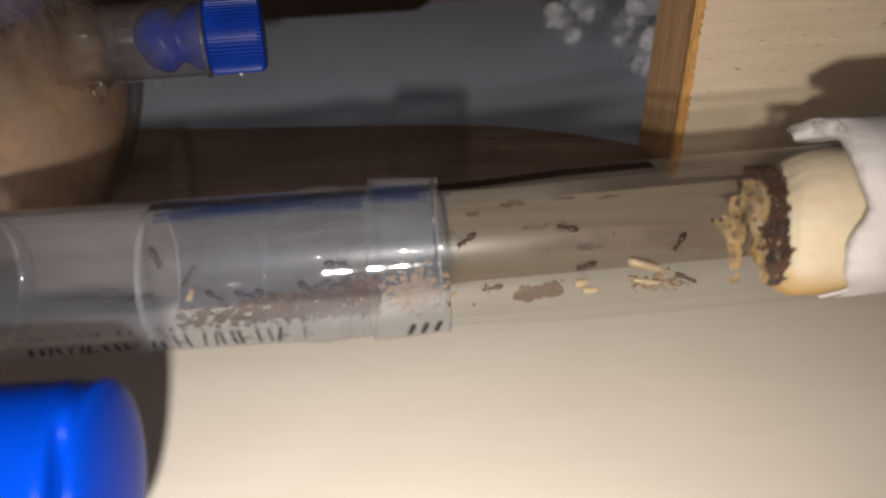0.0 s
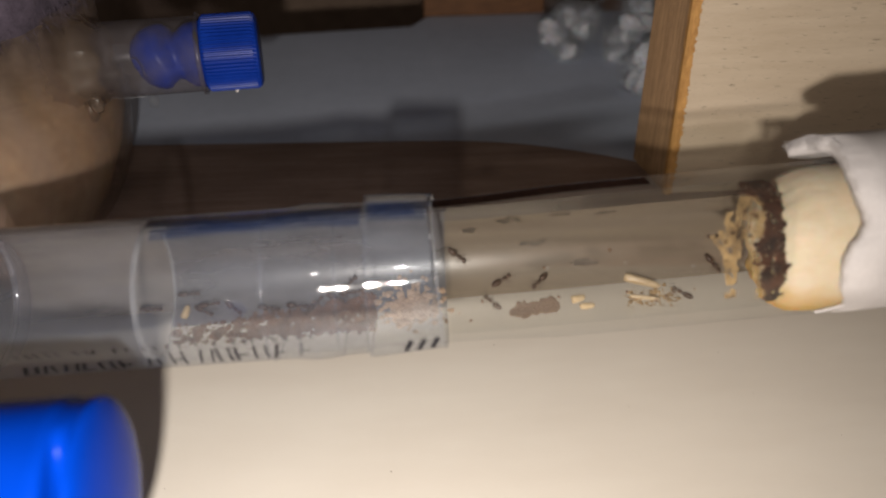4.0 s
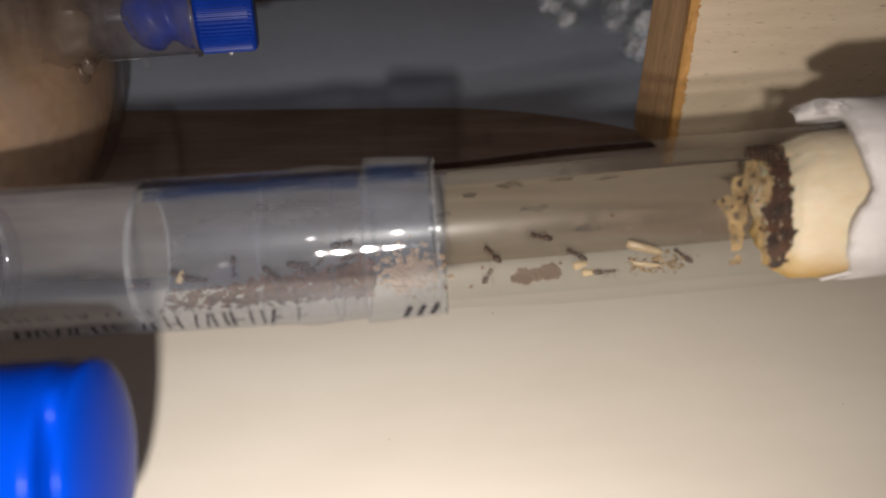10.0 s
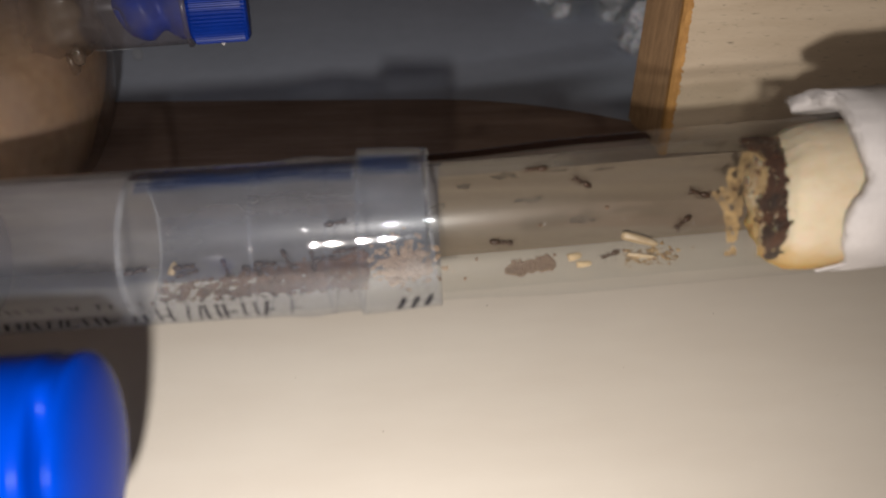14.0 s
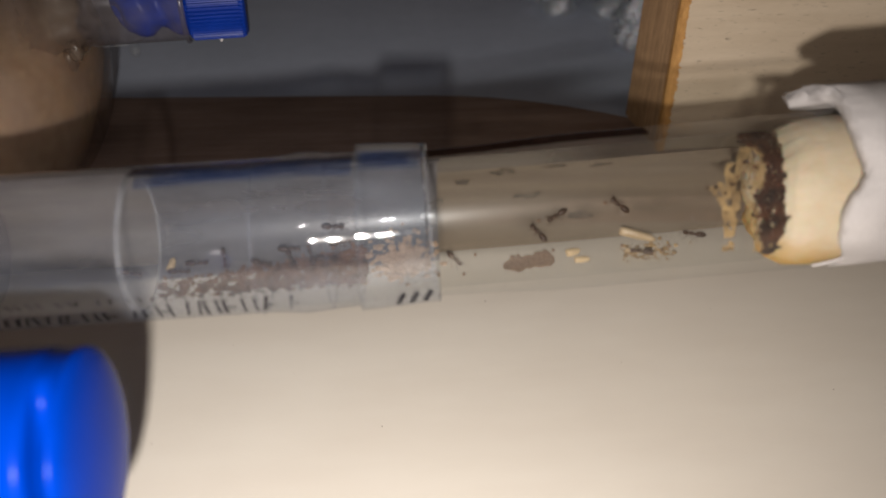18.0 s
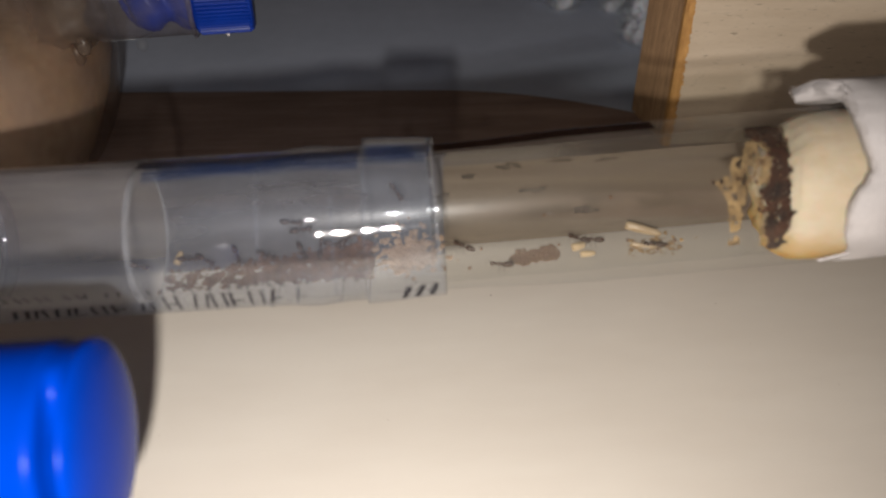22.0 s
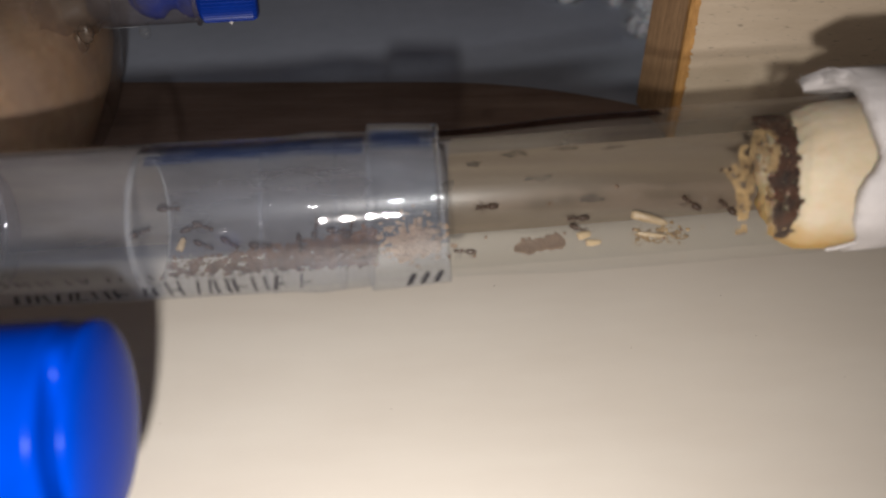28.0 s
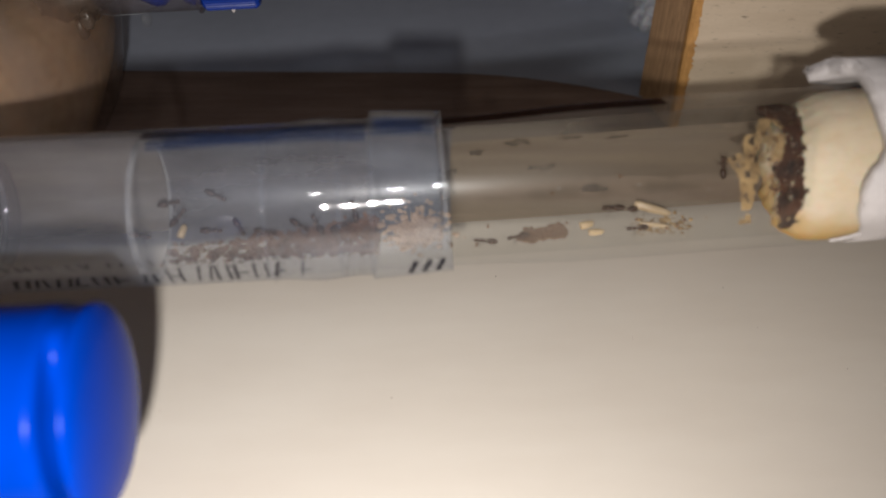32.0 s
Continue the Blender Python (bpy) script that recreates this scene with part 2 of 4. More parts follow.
M_GLUE = clear("dried_glue", (0.86, 0.8, 0.74), (0.28, 0.22, 0.175), (0.15, 0.45), 0.3, (200, 200, 200), 1.3)
M_GLASS = clear("tube_glass", (0.985, 0.99, 0.985), (0.6, 0.6, 0.58), (0.0, 0.03), 0.03, (40, 260, 260), 1.5, 0.5, 0.32, 6.5)
M_GLASS_IN = clear("tube_glass_inside", (0.985, 0.99, 0.985), (0.5, 0.5, 0.48), (0.0, 0.02), 0.05, (40, 260, 260), 1.5, 0.5, 0.2, 6.0)
M_EDGE = clear("edge_refraction", (0.13, 0.075, 0.068), (0.3, 0.2, 0.18), (0.0, 0.05), 0.03, (40, 260, 260), 1.5, 0.4, 0.3, 7.0)
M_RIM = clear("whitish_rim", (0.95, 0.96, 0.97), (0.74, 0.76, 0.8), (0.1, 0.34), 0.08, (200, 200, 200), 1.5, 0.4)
M_MIRRORED = clear("brown_reflection", (1.0, 1.0, 1.0), (0.095, 0.076, 0.06), (0.15, 0.75), 0.5, (500, 500, 500), 1.3, 0.4, 0.05)
M_TINT = clear("blue_shimmer", (0.88, 0.91, 0.97), (0.040, 0.068, 0.165), (0.0, 0.32), 0.06, (150, 900, 900), 1.4, 0.3, 0.3)
# milky films that darken the back of glass and hose in place of shade
M_FILM = clear("glass_shade_film", (0.9, 0.88, 0.85), (0.236, 0.188, 0.140), (0.62, 0.95), 0.33, (14, 420, 420), 1.42, 0.5, 0.3)
M_HOSE_FILM = clear("hose_shade_film", (0.9, 0.9, 0.9), (0.275, 0.245, 0.225), (0.5, 0.88), 0.33, (60, 240, 240), 1.42, 0.5, 0.3)
M_VINYL_FILM = clear("vinyl_shade_film", (0.9, 0.9, 0.92), (0.180, 0.172, 0.185), (0.5, 0.88), 0.33, (60, 240, 240), 1.42, 0.5, 0.3)
M_VEIL = clear("thin_shade_film", (0.95, 0.945, 0.935), (0.172, 0.150, 0.127), (0.58, 0.92), 0.33, (14, 420, 420), 1.42, 0.35, 0.3, 5.0, (0.010, 0.021))
M_HOSE = clear("clear_vinyl", (0.94, 0.95, 0.97), (0.30, 0.335, 0.41), (0.09, 0.22), 0.055, (90, 300, 300), 1.55, 0.4, 0.8, 4.6)
M_SLEEVE = clear("milky_vinyl", (0.93, 0.95, 0.98), (0.34, 0.39, 0.49), (0.07, 0.19), 0.045, (120, 260, 260), 1.8, 0.4, 0.95, 3.4)
M_BOTTLE = clear("frosted_bottle", (0.9, 0.86, 0.82), (0.36, 0.275, 0.225), (0.15, 0.62), 0.25, (140, 140, 50), 1.4, 0.35)
M_SPOUT = clear("frosted_spout", (0.88, 0.88, 0.92), (0.23, 0.205, 0.205), (0.14, 0.34), 0.2, (250, 250, 250), 1.4, 0.4)


# ---- helpers for shapes ----
def part(name, bm, material, parent=None, label="", smooth=True):
    me = bpy.data.meshes.new(name)
    bmesh.ops.recalc_face_normals(bm, faces=bm.faces)
    bm.to_mesh(me)
    bm.free()
    if smooth:
        for p in me.polygons:
            p.use_smooth = True
    me.materials.append(material)
    ob = new(name, me)
    if parent:
        ob.parent = parent
    if label:
        ob["label"] = label
    return ob


def empty(name, x=0, y=0, z=0):
    ob = new(name)
    ob.location = (x, y, z)
    ob.empty_display_size = 0.005
    return ob


def axis(x):
    """Centre line of hose and test tube at x, in metres: one gentle bend at the joint."""
    s = (x + math.sqrt(x * x + 1e-4)) / 2 - 0.005
    return Vector((x, -0.0008 - 0.006 * x, -0.0001 + 0.033 * x + 0.031 * s))


def sweep(bm, stations, a0=0.0, a1=360.0, segs=64, off=(0, 0), jag=None):
    """Rings (x, r) round the centre line; a = 0 away from the viewer, 90 up. jag(a) shifts the first ring along x."""
    full = abs(a1 - a0) > 359
    count = segs if full else segs + 1
    rings = []
    for i, (x, r) in enumerate(stations):
        c = axis(x)
        ring = []
        for k in range(count):
            a = radians(a0 + (a1 - a0) * k / segs)
            dx = jag(a) if jag and i == 0 else 0.0
            ring.append(bm.verts.new((c.x + dx, c.y + off[0] + r * math.cos(a), c.z + off[1] + r * math.sin(a))))
        rings.append(ring)
    for p, q in zip(rings, rings[1:]):
        for k in range(segs):
            j = (k + 1) % count
            bm.faces.new((p[k], p[j], q[j], q[k]))
    return rings


def lathe(bm, profile, m=Matrix(), segs=48, close=True):
    """Turns (r, z) about z, then applies m."""
    rings = []
    for r, z in profile:
        rings.append([bm.verts.new(m @ Vector((r * math.cos(2 * math.pi * k / segs), r * math.sin(2 * math.pi * k / segs), z))) for k in range(segs)])
    for p, q in zip(rings, rings[1:]):
        for k in range(segs):
            j = (k + 1) % segs
            bm.faces.new((p[k], p[j], q[j], q[k]))
    if close:
        bm.faces.new(rings[0][::-1])
        bm.faces.new(rings[-1])
    return rings


def blob(bm, centre, size, rng, rough=0.35, sub=1, turn=None):
    """A lumpy grain."""
    res = bmesh.ops.create_icosphere(bm, subdivisions=sub, radius=1.0)
    rot = turn or Euler((rng.uniform(0, 6), rng.uniform(0, 6), rng.uniform(0, 6))).to_matrix()
    for v in res["verts"]:
        k = 1 + rng.uniform(-rough, rough)
        v.co = Vector(centre) + rot @ Vector((v.co.x * size[0] * k, v.co.y * size[1] * k, v.co.z * size[2] * k))


def box(bm, lo, hi, bevel=0.0):
    res = bmesh.ops.create_cube(bm, size=1.0)
    for v in res["verts"]:
        v.co = Vector([lo[i] + (hi[i] - lo[i]) * (v.co[i] + 0.5) for i in range(3)])
    if bevel:
        bmesh.ops.bevel(bm, geom=list({e for v in res["verts"] for e in v.link_edges}), offset=bevel, segments=2, affect="EDGES", profile=0.5)


def along(p, q):
    """Matrix that takes z to the way from p to q, with its origin at p."""
    return Matrix.Translation(p) @ (Vector(q) - Vector(p)).to_track_quat("Z", "Y").to_matrix().to_4x4()


def on_wall(x, a, r=0.0069):
    """A point of the tube's inside at x metres and angle a degrees, and the normal towards the centre line."""
    c, t = axis(x), radians(a)
    n = Vector((0, -math.cos(t), -math.sin(t)))
    return c - n * r, n


# ---- the setting ----
FLOOR_Z, SHELF_Z, BOARD_Y = -0.0235, -0.0187, 0.047


def back_line(x):
    """Front edge of the grey sheet: straight, then bending towards the board."""
    k = max(0.0, x - 0.0035)
    return 0.0700 - 0.055 * (x - 0.0035) - 7.7 * min(k, 0.05) ** 2


def build_setting():
    xs = [-0.4, -0.2] + [-0.1 + 0.006 * i for i in range(26)] + [0.2, 0.4]
    for name, y0, y1, z, material, label in (("floor", -0.4, None, FLOOR_Z, M_FLOOR, "cream-white painted board lying flat under the tubes"),
                                             ("floor_back", None, 0.146, SHELF_Z, M_SHELF, "brown wooden table behind the white board")):
        bm = bmesh.new()
        front, back = [], []
        for x in xs:
            seam = 0.034 - 0.05 * max(-0.1, min(x, 0.1))
            front.append(bm.verts.new((x, seam if y0 is None else y0, z)))
            back.append(bm.verts.new((x, seam if y1 is None else y1 + 0.1 * max(x, -0.1) if x < 0.004 else 0.172, z)))
        for i in range(len(xs) - 1):
            bm.faces.new((front[i], front[i + 1], back[i + 1], back[i]))
        res = bmesh.ops.extrude_face_region(bm, geom=bm.faces[:])
        bmesh.ops.translate(bm, verts=[v for v in res["geom"] if isinstance(v, bmesh.types.BMVert)], vec=(0, 0, -0.012))
        tagged(part(name, bm, material, smooth=False), label, "floor", kind="structure")
    # grey sheet on the table, its front edge bending towards the board
    bm = bmesh.new()
    rows = []
    pts = [(-0.3, 0.097)] + [(-0.1 + 0.005 * i, back_line(-0.1 + 0.005 * i)) for i in range(30)] + [(0.08, 0.063), (0.14, 0.063)]
    for f in (0.0, 0.25, 0.5, 0.75, 1.0):
        rows.append([bm.verts.new((x, y + 0.002 + ((0.1425 + 0.1 * max(x, -0.1) if x < 0.004 else 0.151) - y) * f, SHELF_Z + 0.00012)) for x, y in pts])
    for p, q in zip(rows, rows[1:]):
        for i in range(len(pts) - 1):
            bm.faces.new((p[i], p[i + 1], q[i + 1], q[i]))
    res = bmesh.ops.extrude_face_region(bm, geom=bm.faces[:])
    bmesh.ops.translate(bm, verts=[v for v in res["geom"] if isinstance(v, bmesh.types.BMVert)], vec=(0, 0.002, -0.0001))
    tagged(part("grey_sheet", bm, M_GREY, smooth=False), "smooth blue-grey sheet lying on the brown table", "sheet")
    bm = bmesh.new()
    box(bm, (-0.6, 0.26, -0.2), (0.6, 0.27, 0.4))
    tagged(part("wall_far", bm, M_DARK, smooth=False), "dark brown wall far behind the table", "wall", kind="structure")
    # upright board with its sawn edge
    board = tagged(empty("upright_board", 0.0423, BOARD_Y, SHELF_Z), "white-painted upright wooden board with a bare sawn edge", "board")
    bm = bmesh.new()
    box(bm, (0.0005, 0, 0), (0.25, 0.0137, 0.2), 0.0003)
    part("panel", bm, M_BOARD, board, "white paint with faint wood grain", smooth=False)
    bm = bmesh.new()
    box(bm, (-0.0004, 0.0016, 0), (0.0005, 0.0140, 0.2))
    for v in bm.verts:
        if v.co.y > 0.01:
            v.co.x -= 0.0019 - 0.010 * v.co.z
    part("sawn_edge", bm, M_PLY, board, "bare brown sawn edge", smooth=False)
    rng = random.Random(4)
    bm = bmesh.new()
    n = 420
    prof = []
    for i in range(n + 1):
        z = 0.09 * i / n
        w = 0.0016 + rng.uniform(-0.00022, 0.00022)
        d = 0.0005 + 0.00035 * rng.random() + (0.0003 if rng.random() < 0.15 else 0)
        prof.append([bm.verts.new(p) for p in ((-0.0005, w, z), (-0.0006, 0.0003, z), (-0.0002, -0.0003, z), (d, -0.0003, z), (d, 0.0012, z))])
    for p, q in zip(prof, prof[1:]):
        for k in range(4):
            bm.faces.new((p[k], p[k + 1], q[k + 1], q[k]))
    part("chipped_corner", bm, M_CHIP, board, "orange splintered corner where the paint ends", smooth=False)


build_setting()


# ---- test tube, hose and what is in them ----
def glass_r(x):
    """Outer radius of the test tube, slightly wider past the sleeve."""
    f = max(0.0, min(1.0, (x - 0.001) / 0.014))
    return 0.0079 + 0.0005 * f * f * (3 - 2 * f)


def build_tubes():
    tube = tagged(empty("test_tube", *axis(0.0)), "clear glass test tube lying level, with a grey film for shade along its back", "test tube")
    inv = Matrix.Translation(-axis(0.0))

    def add(name, bm, m, parent, label="", smooth=True):
        bmesh.ops.transform(bm, matrix=inv, verts=bm.verts)
        return part(name, bm, m, parent, label, smooth)

    bm = bmesh.new()
    xs = [-0.0312 + 0.004 * i for i in range(30)]
    sweep(bm, [(x, glass_r(x)) for x in xs], 87, 416, segs=96, off=(0, 0.0001))
    add("outer_wall", bm, M_GLASS, tube)
    bm = bmesh.new()
    sweep(bm, [(x, 0.0070) for x in xs[7:]], 85, 425, segs=96)
    add("inner_wall", bm, M_GLASS_IN, tube)
    # dark tint in this strip stands for refraction at the glass's upper edge
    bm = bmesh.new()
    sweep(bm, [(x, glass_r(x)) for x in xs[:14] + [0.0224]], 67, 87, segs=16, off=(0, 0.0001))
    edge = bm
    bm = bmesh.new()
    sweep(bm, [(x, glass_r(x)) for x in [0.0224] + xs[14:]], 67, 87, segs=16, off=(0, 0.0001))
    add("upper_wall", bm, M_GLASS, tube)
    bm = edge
    add("upper_wall", bm, M_EDGE, tube, "upper edge of the thick glass, tinted dark in place of refraction")
    # milky strip paints the bright line that light draws along the glass
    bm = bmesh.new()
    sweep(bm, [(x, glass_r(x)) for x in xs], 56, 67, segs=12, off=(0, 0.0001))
    add("top_glint", bm, M_RIM, tube, "bright edge line along the glass's top, put in as a whitish strip")
    bm = bmesh.new()
    sweep(bm, [(-0.0312, 0.0070), (-0.0316, 0.0072), (-0.0317, 0.00745), (-0.0316, 0.0077), (-0.0312, 0.0079)], segs=96)
    add("rim", bm, M_RIM, tube, "rounded glass rim")
    # films added inside the back wall; they stand for the tube's shade
    bm = bmesh.new()
    sweep(bm, [(x, 0.00693) for x in xs[8:21]], -63, 21, segs=40)
    add("shade_film", bm, M_FILM, tube, "grey film added for the shade along the back")
    bm = bmesh.new()
    sweep(bm, [(x, 0.00693) for x in xs[:9]], -72, 78, segs=40)
    add("shade_film", bm, M_VINYL_FILM, tube, "blue-grey film added for the shade along the back, under the hose")
    bm = bmesh.new()
    sweep(bm, [(x, 0.00693) for x in xs[8:17]], 21, 62, segs=40)
    add("shade_film", bm, M_VEIL, tube, "thin grey veil added for the shade along the back, clearing towards the plug")
    hose = tagged(empty("vinyl_hose", *axis(0.0)), "clear vinyl hose with black print, pushed over the glass tube", "hose")
    bm = bmesh.new()
    hx = [-0.0504 + 0.0006 * i for i in range(72)]
    sweep(bm, [(hx[0], 0.00815)] + [(x, 0.0083 + 0.00030 * math.exp(-((x + 0.0134) / 0.0024) ** 2)) for x in hx], segs=96)
    add("wall", bm, M_HOSE, hose)
    bm = bmesh.new()
    sweep(bm, [(-0.0504, 0.0076), (-0.0508, 0.0078), (-0.0509, 0.0081), (-0.0507, 0.0083), (-0.0502, 0.00842)], segs=96)
    add("cut_end", bm, M_RIM, hose, "whitish cut end of the hose")
    # added shade film along the back of the hose
    bm = bmesh.new()
    sweep(bm, [(-0.0502 + 0.0048 * i, 0.0081) for i in range(5)], -52, 84, segs=40)
    add("shade_film", bm, M_HOSE_FILM, hose, "grey film added for the shade along the back")
    for x in (-0.0185, -0.0112):
        bm = bmesh.new()
        sweep(bm, [(x, 0.00838), (x + 0.00012, 0.00845), (x + 0.00024, 0.00838)], segs=96)
        add("ring_mark", bm, M_HOSE, hose, "faint ring mark round the hose")
    # layered strips put the bluish shimmer of the hose's top into colour
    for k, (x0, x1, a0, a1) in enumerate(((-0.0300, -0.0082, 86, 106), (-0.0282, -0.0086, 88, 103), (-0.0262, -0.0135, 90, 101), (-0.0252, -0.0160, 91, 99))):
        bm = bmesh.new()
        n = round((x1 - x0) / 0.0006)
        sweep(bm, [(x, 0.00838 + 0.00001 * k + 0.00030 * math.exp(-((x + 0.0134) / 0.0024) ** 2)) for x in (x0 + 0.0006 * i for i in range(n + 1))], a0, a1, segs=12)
        add("blue_tint", bm, M_TINT, hose, "deep blue shimmer, tinted on along the hose's top")
    # printed bars along the lower front
    rng = random.Random(11)
    x = -0.0442
    while x < -0.0145:
        near = x < -0.0295
        a0, a1 = (200, 213) if near else (193, 215)
        ink, w = (M_INK, rng.choice((0.00042, 0.00055))) if near else (M_FADED, rng.choice((0.00035, 0.00045)))
        lean = rng.choice((0.0, 0.0004, 0.0005, 0.0006))
        bm = bmesh.new()
        stroke(bm, x + lean, x, a0, a1, w)
        kind = rng.random()
        if kind < 0.75:
            stroke(bm, x + 0.0012 + (lean if kind < 0.5 else 0), x + 0.0012, a0, a1, w)
        if kind > (0.7 if near else 0.35):
            stroke(bm, x + 0.0001, x + 0.0012, rng.choice((a0 + 1, (a0 + a1) / 2, a1 - 1)), None, 0.0003)
        add("print_bar", bm, ink, hose)
        # paler, mirrored strokes draw the print's reflection above it
        bm = bmesh.new()
        stroke(bm, x, x + lean, 185.5, 190.5, w * 0.9)
        if kind > 0.4:
            stroke(bm, x + 0.0012, x + 0.0012 + lean, 185.5, 190.5, w * 0.9)
        add("print_bar", bm, M_GHOST, hose, "faint reflection of the print, drawn as an upper row")
        x += rng.choice((0.0019, 0.0021, 0.0022, 0.0027))
    sleeve = tagged(empty("vinyl_sleeve", *axis(-0.004)), "short milky vinyl sleeve over the joint of hose and glass", "sleeve")
    inv2 = Matrix.Translation(-axis(-0.004))
    for nm, r in (("wall", 0.00875),):
        bm = bmesh.new()
        sweep(bm, [(-0.0080 + 0.0005 * i, sleeve_r(-0.0080 + 0.0005 * i)) for i in range(17)], segs=96, off=(0, 0.0002), jag=None)
        slant(bm, r)
        bmesh.ops.transform(bm, matrix=inv2, verts=bm.verts)
        part(nm, bm, M_SLEEVE, sleeve)
    # the sleeve's blue shimmer, coloured on with thin strips too
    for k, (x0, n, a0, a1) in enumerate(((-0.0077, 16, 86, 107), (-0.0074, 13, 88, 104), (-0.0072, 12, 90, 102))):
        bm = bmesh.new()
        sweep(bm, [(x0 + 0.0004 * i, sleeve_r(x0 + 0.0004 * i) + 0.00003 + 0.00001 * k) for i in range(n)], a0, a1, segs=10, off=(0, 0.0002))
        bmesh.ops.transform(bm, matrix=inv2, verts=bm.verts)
        part("blue_tint", bm, M_TINT, sleeve, "deep blue shimmer, tinted on along the sleeve's top")
    for nm, x0 in (("left_lip", -0.0080), ("right_lip", 0.0)):
        bm = bmesh.new()
        sweep(bm, [(x0, 0.0084), (x0 - 0.00012, 0.0086), (x0, sleeve_r(x0))], segs=96, off=(0, 0.0002))
        if x0 == 0.0:
            slant(bm, 0.0085)
        bmesh.ops.transform(bm, matrix=inv2, verts=bm.verts)
        part("cut_lip", bm, M_RIM, sleeve, "whitish cut edge")
    for k in range(3):
        bm = bmesh.new()
        x = -0.0042 + 0.0014 * k
        stroke(bm, x + 0.0006, x, 197, 213, 0.00055, sleeve_r(x) + 0.00005)
        bmesh.ops.transform(bm, matrix=inv2, verts=bm.verts)
        part("print_bar", bm, M_INK, sleeve)


def sleeve_r(x):
    """Outer radius of the sleeve, slightly barrelled and tapering towards the glass."""
    k = (x + 0.008) / 0.008
    return 0.00893 - 0.00022 * k - 0.00022 * k * k


def slant(bm, r):
    """Lets the right cut of the sleeve run obliquely."""
    for v in bm.verts:
        if v.co.x > -0.001:
            v.co.x += -0.0009 * (v.co.z + 0.4 * -v.co.y) / r * 0.9


def stroke(bm, xa, xb, a0, a1, w, r=0.00836):
    """A thin bar on the hose, across it (a0 to a1) or along it (a1 is None)."""
    if a1 is None:
        ring = []
        for x in (xa, xb):
            for da in (-1.2, 1.2):
                c, t = axis(x), radians(a0 + da)
                ring.append(bm.verts.new((c.x, c.y + r * math.cos(t), c.z + r * math.sin(t))))
        bm.faces.new((ring[0], ring[1], ring[3], ring[2]))
        return
    prev = None
    for k in range(6):
        f = k / 5
        x, t = xa + (xb - xa) * f, radians(a0 + (a1 - a0) * f)
        c = axis(x)
        cur = [bm.verts.new((x + s * w / 2, c.y + r * math.cos(t), c.z + r * math.sin(t))) for s in (-1, 1)]
        if prev:
            bm.faces.new((prev[0], prev[1], cur[1], cur[0]))
        prev = cur


build_tubes()


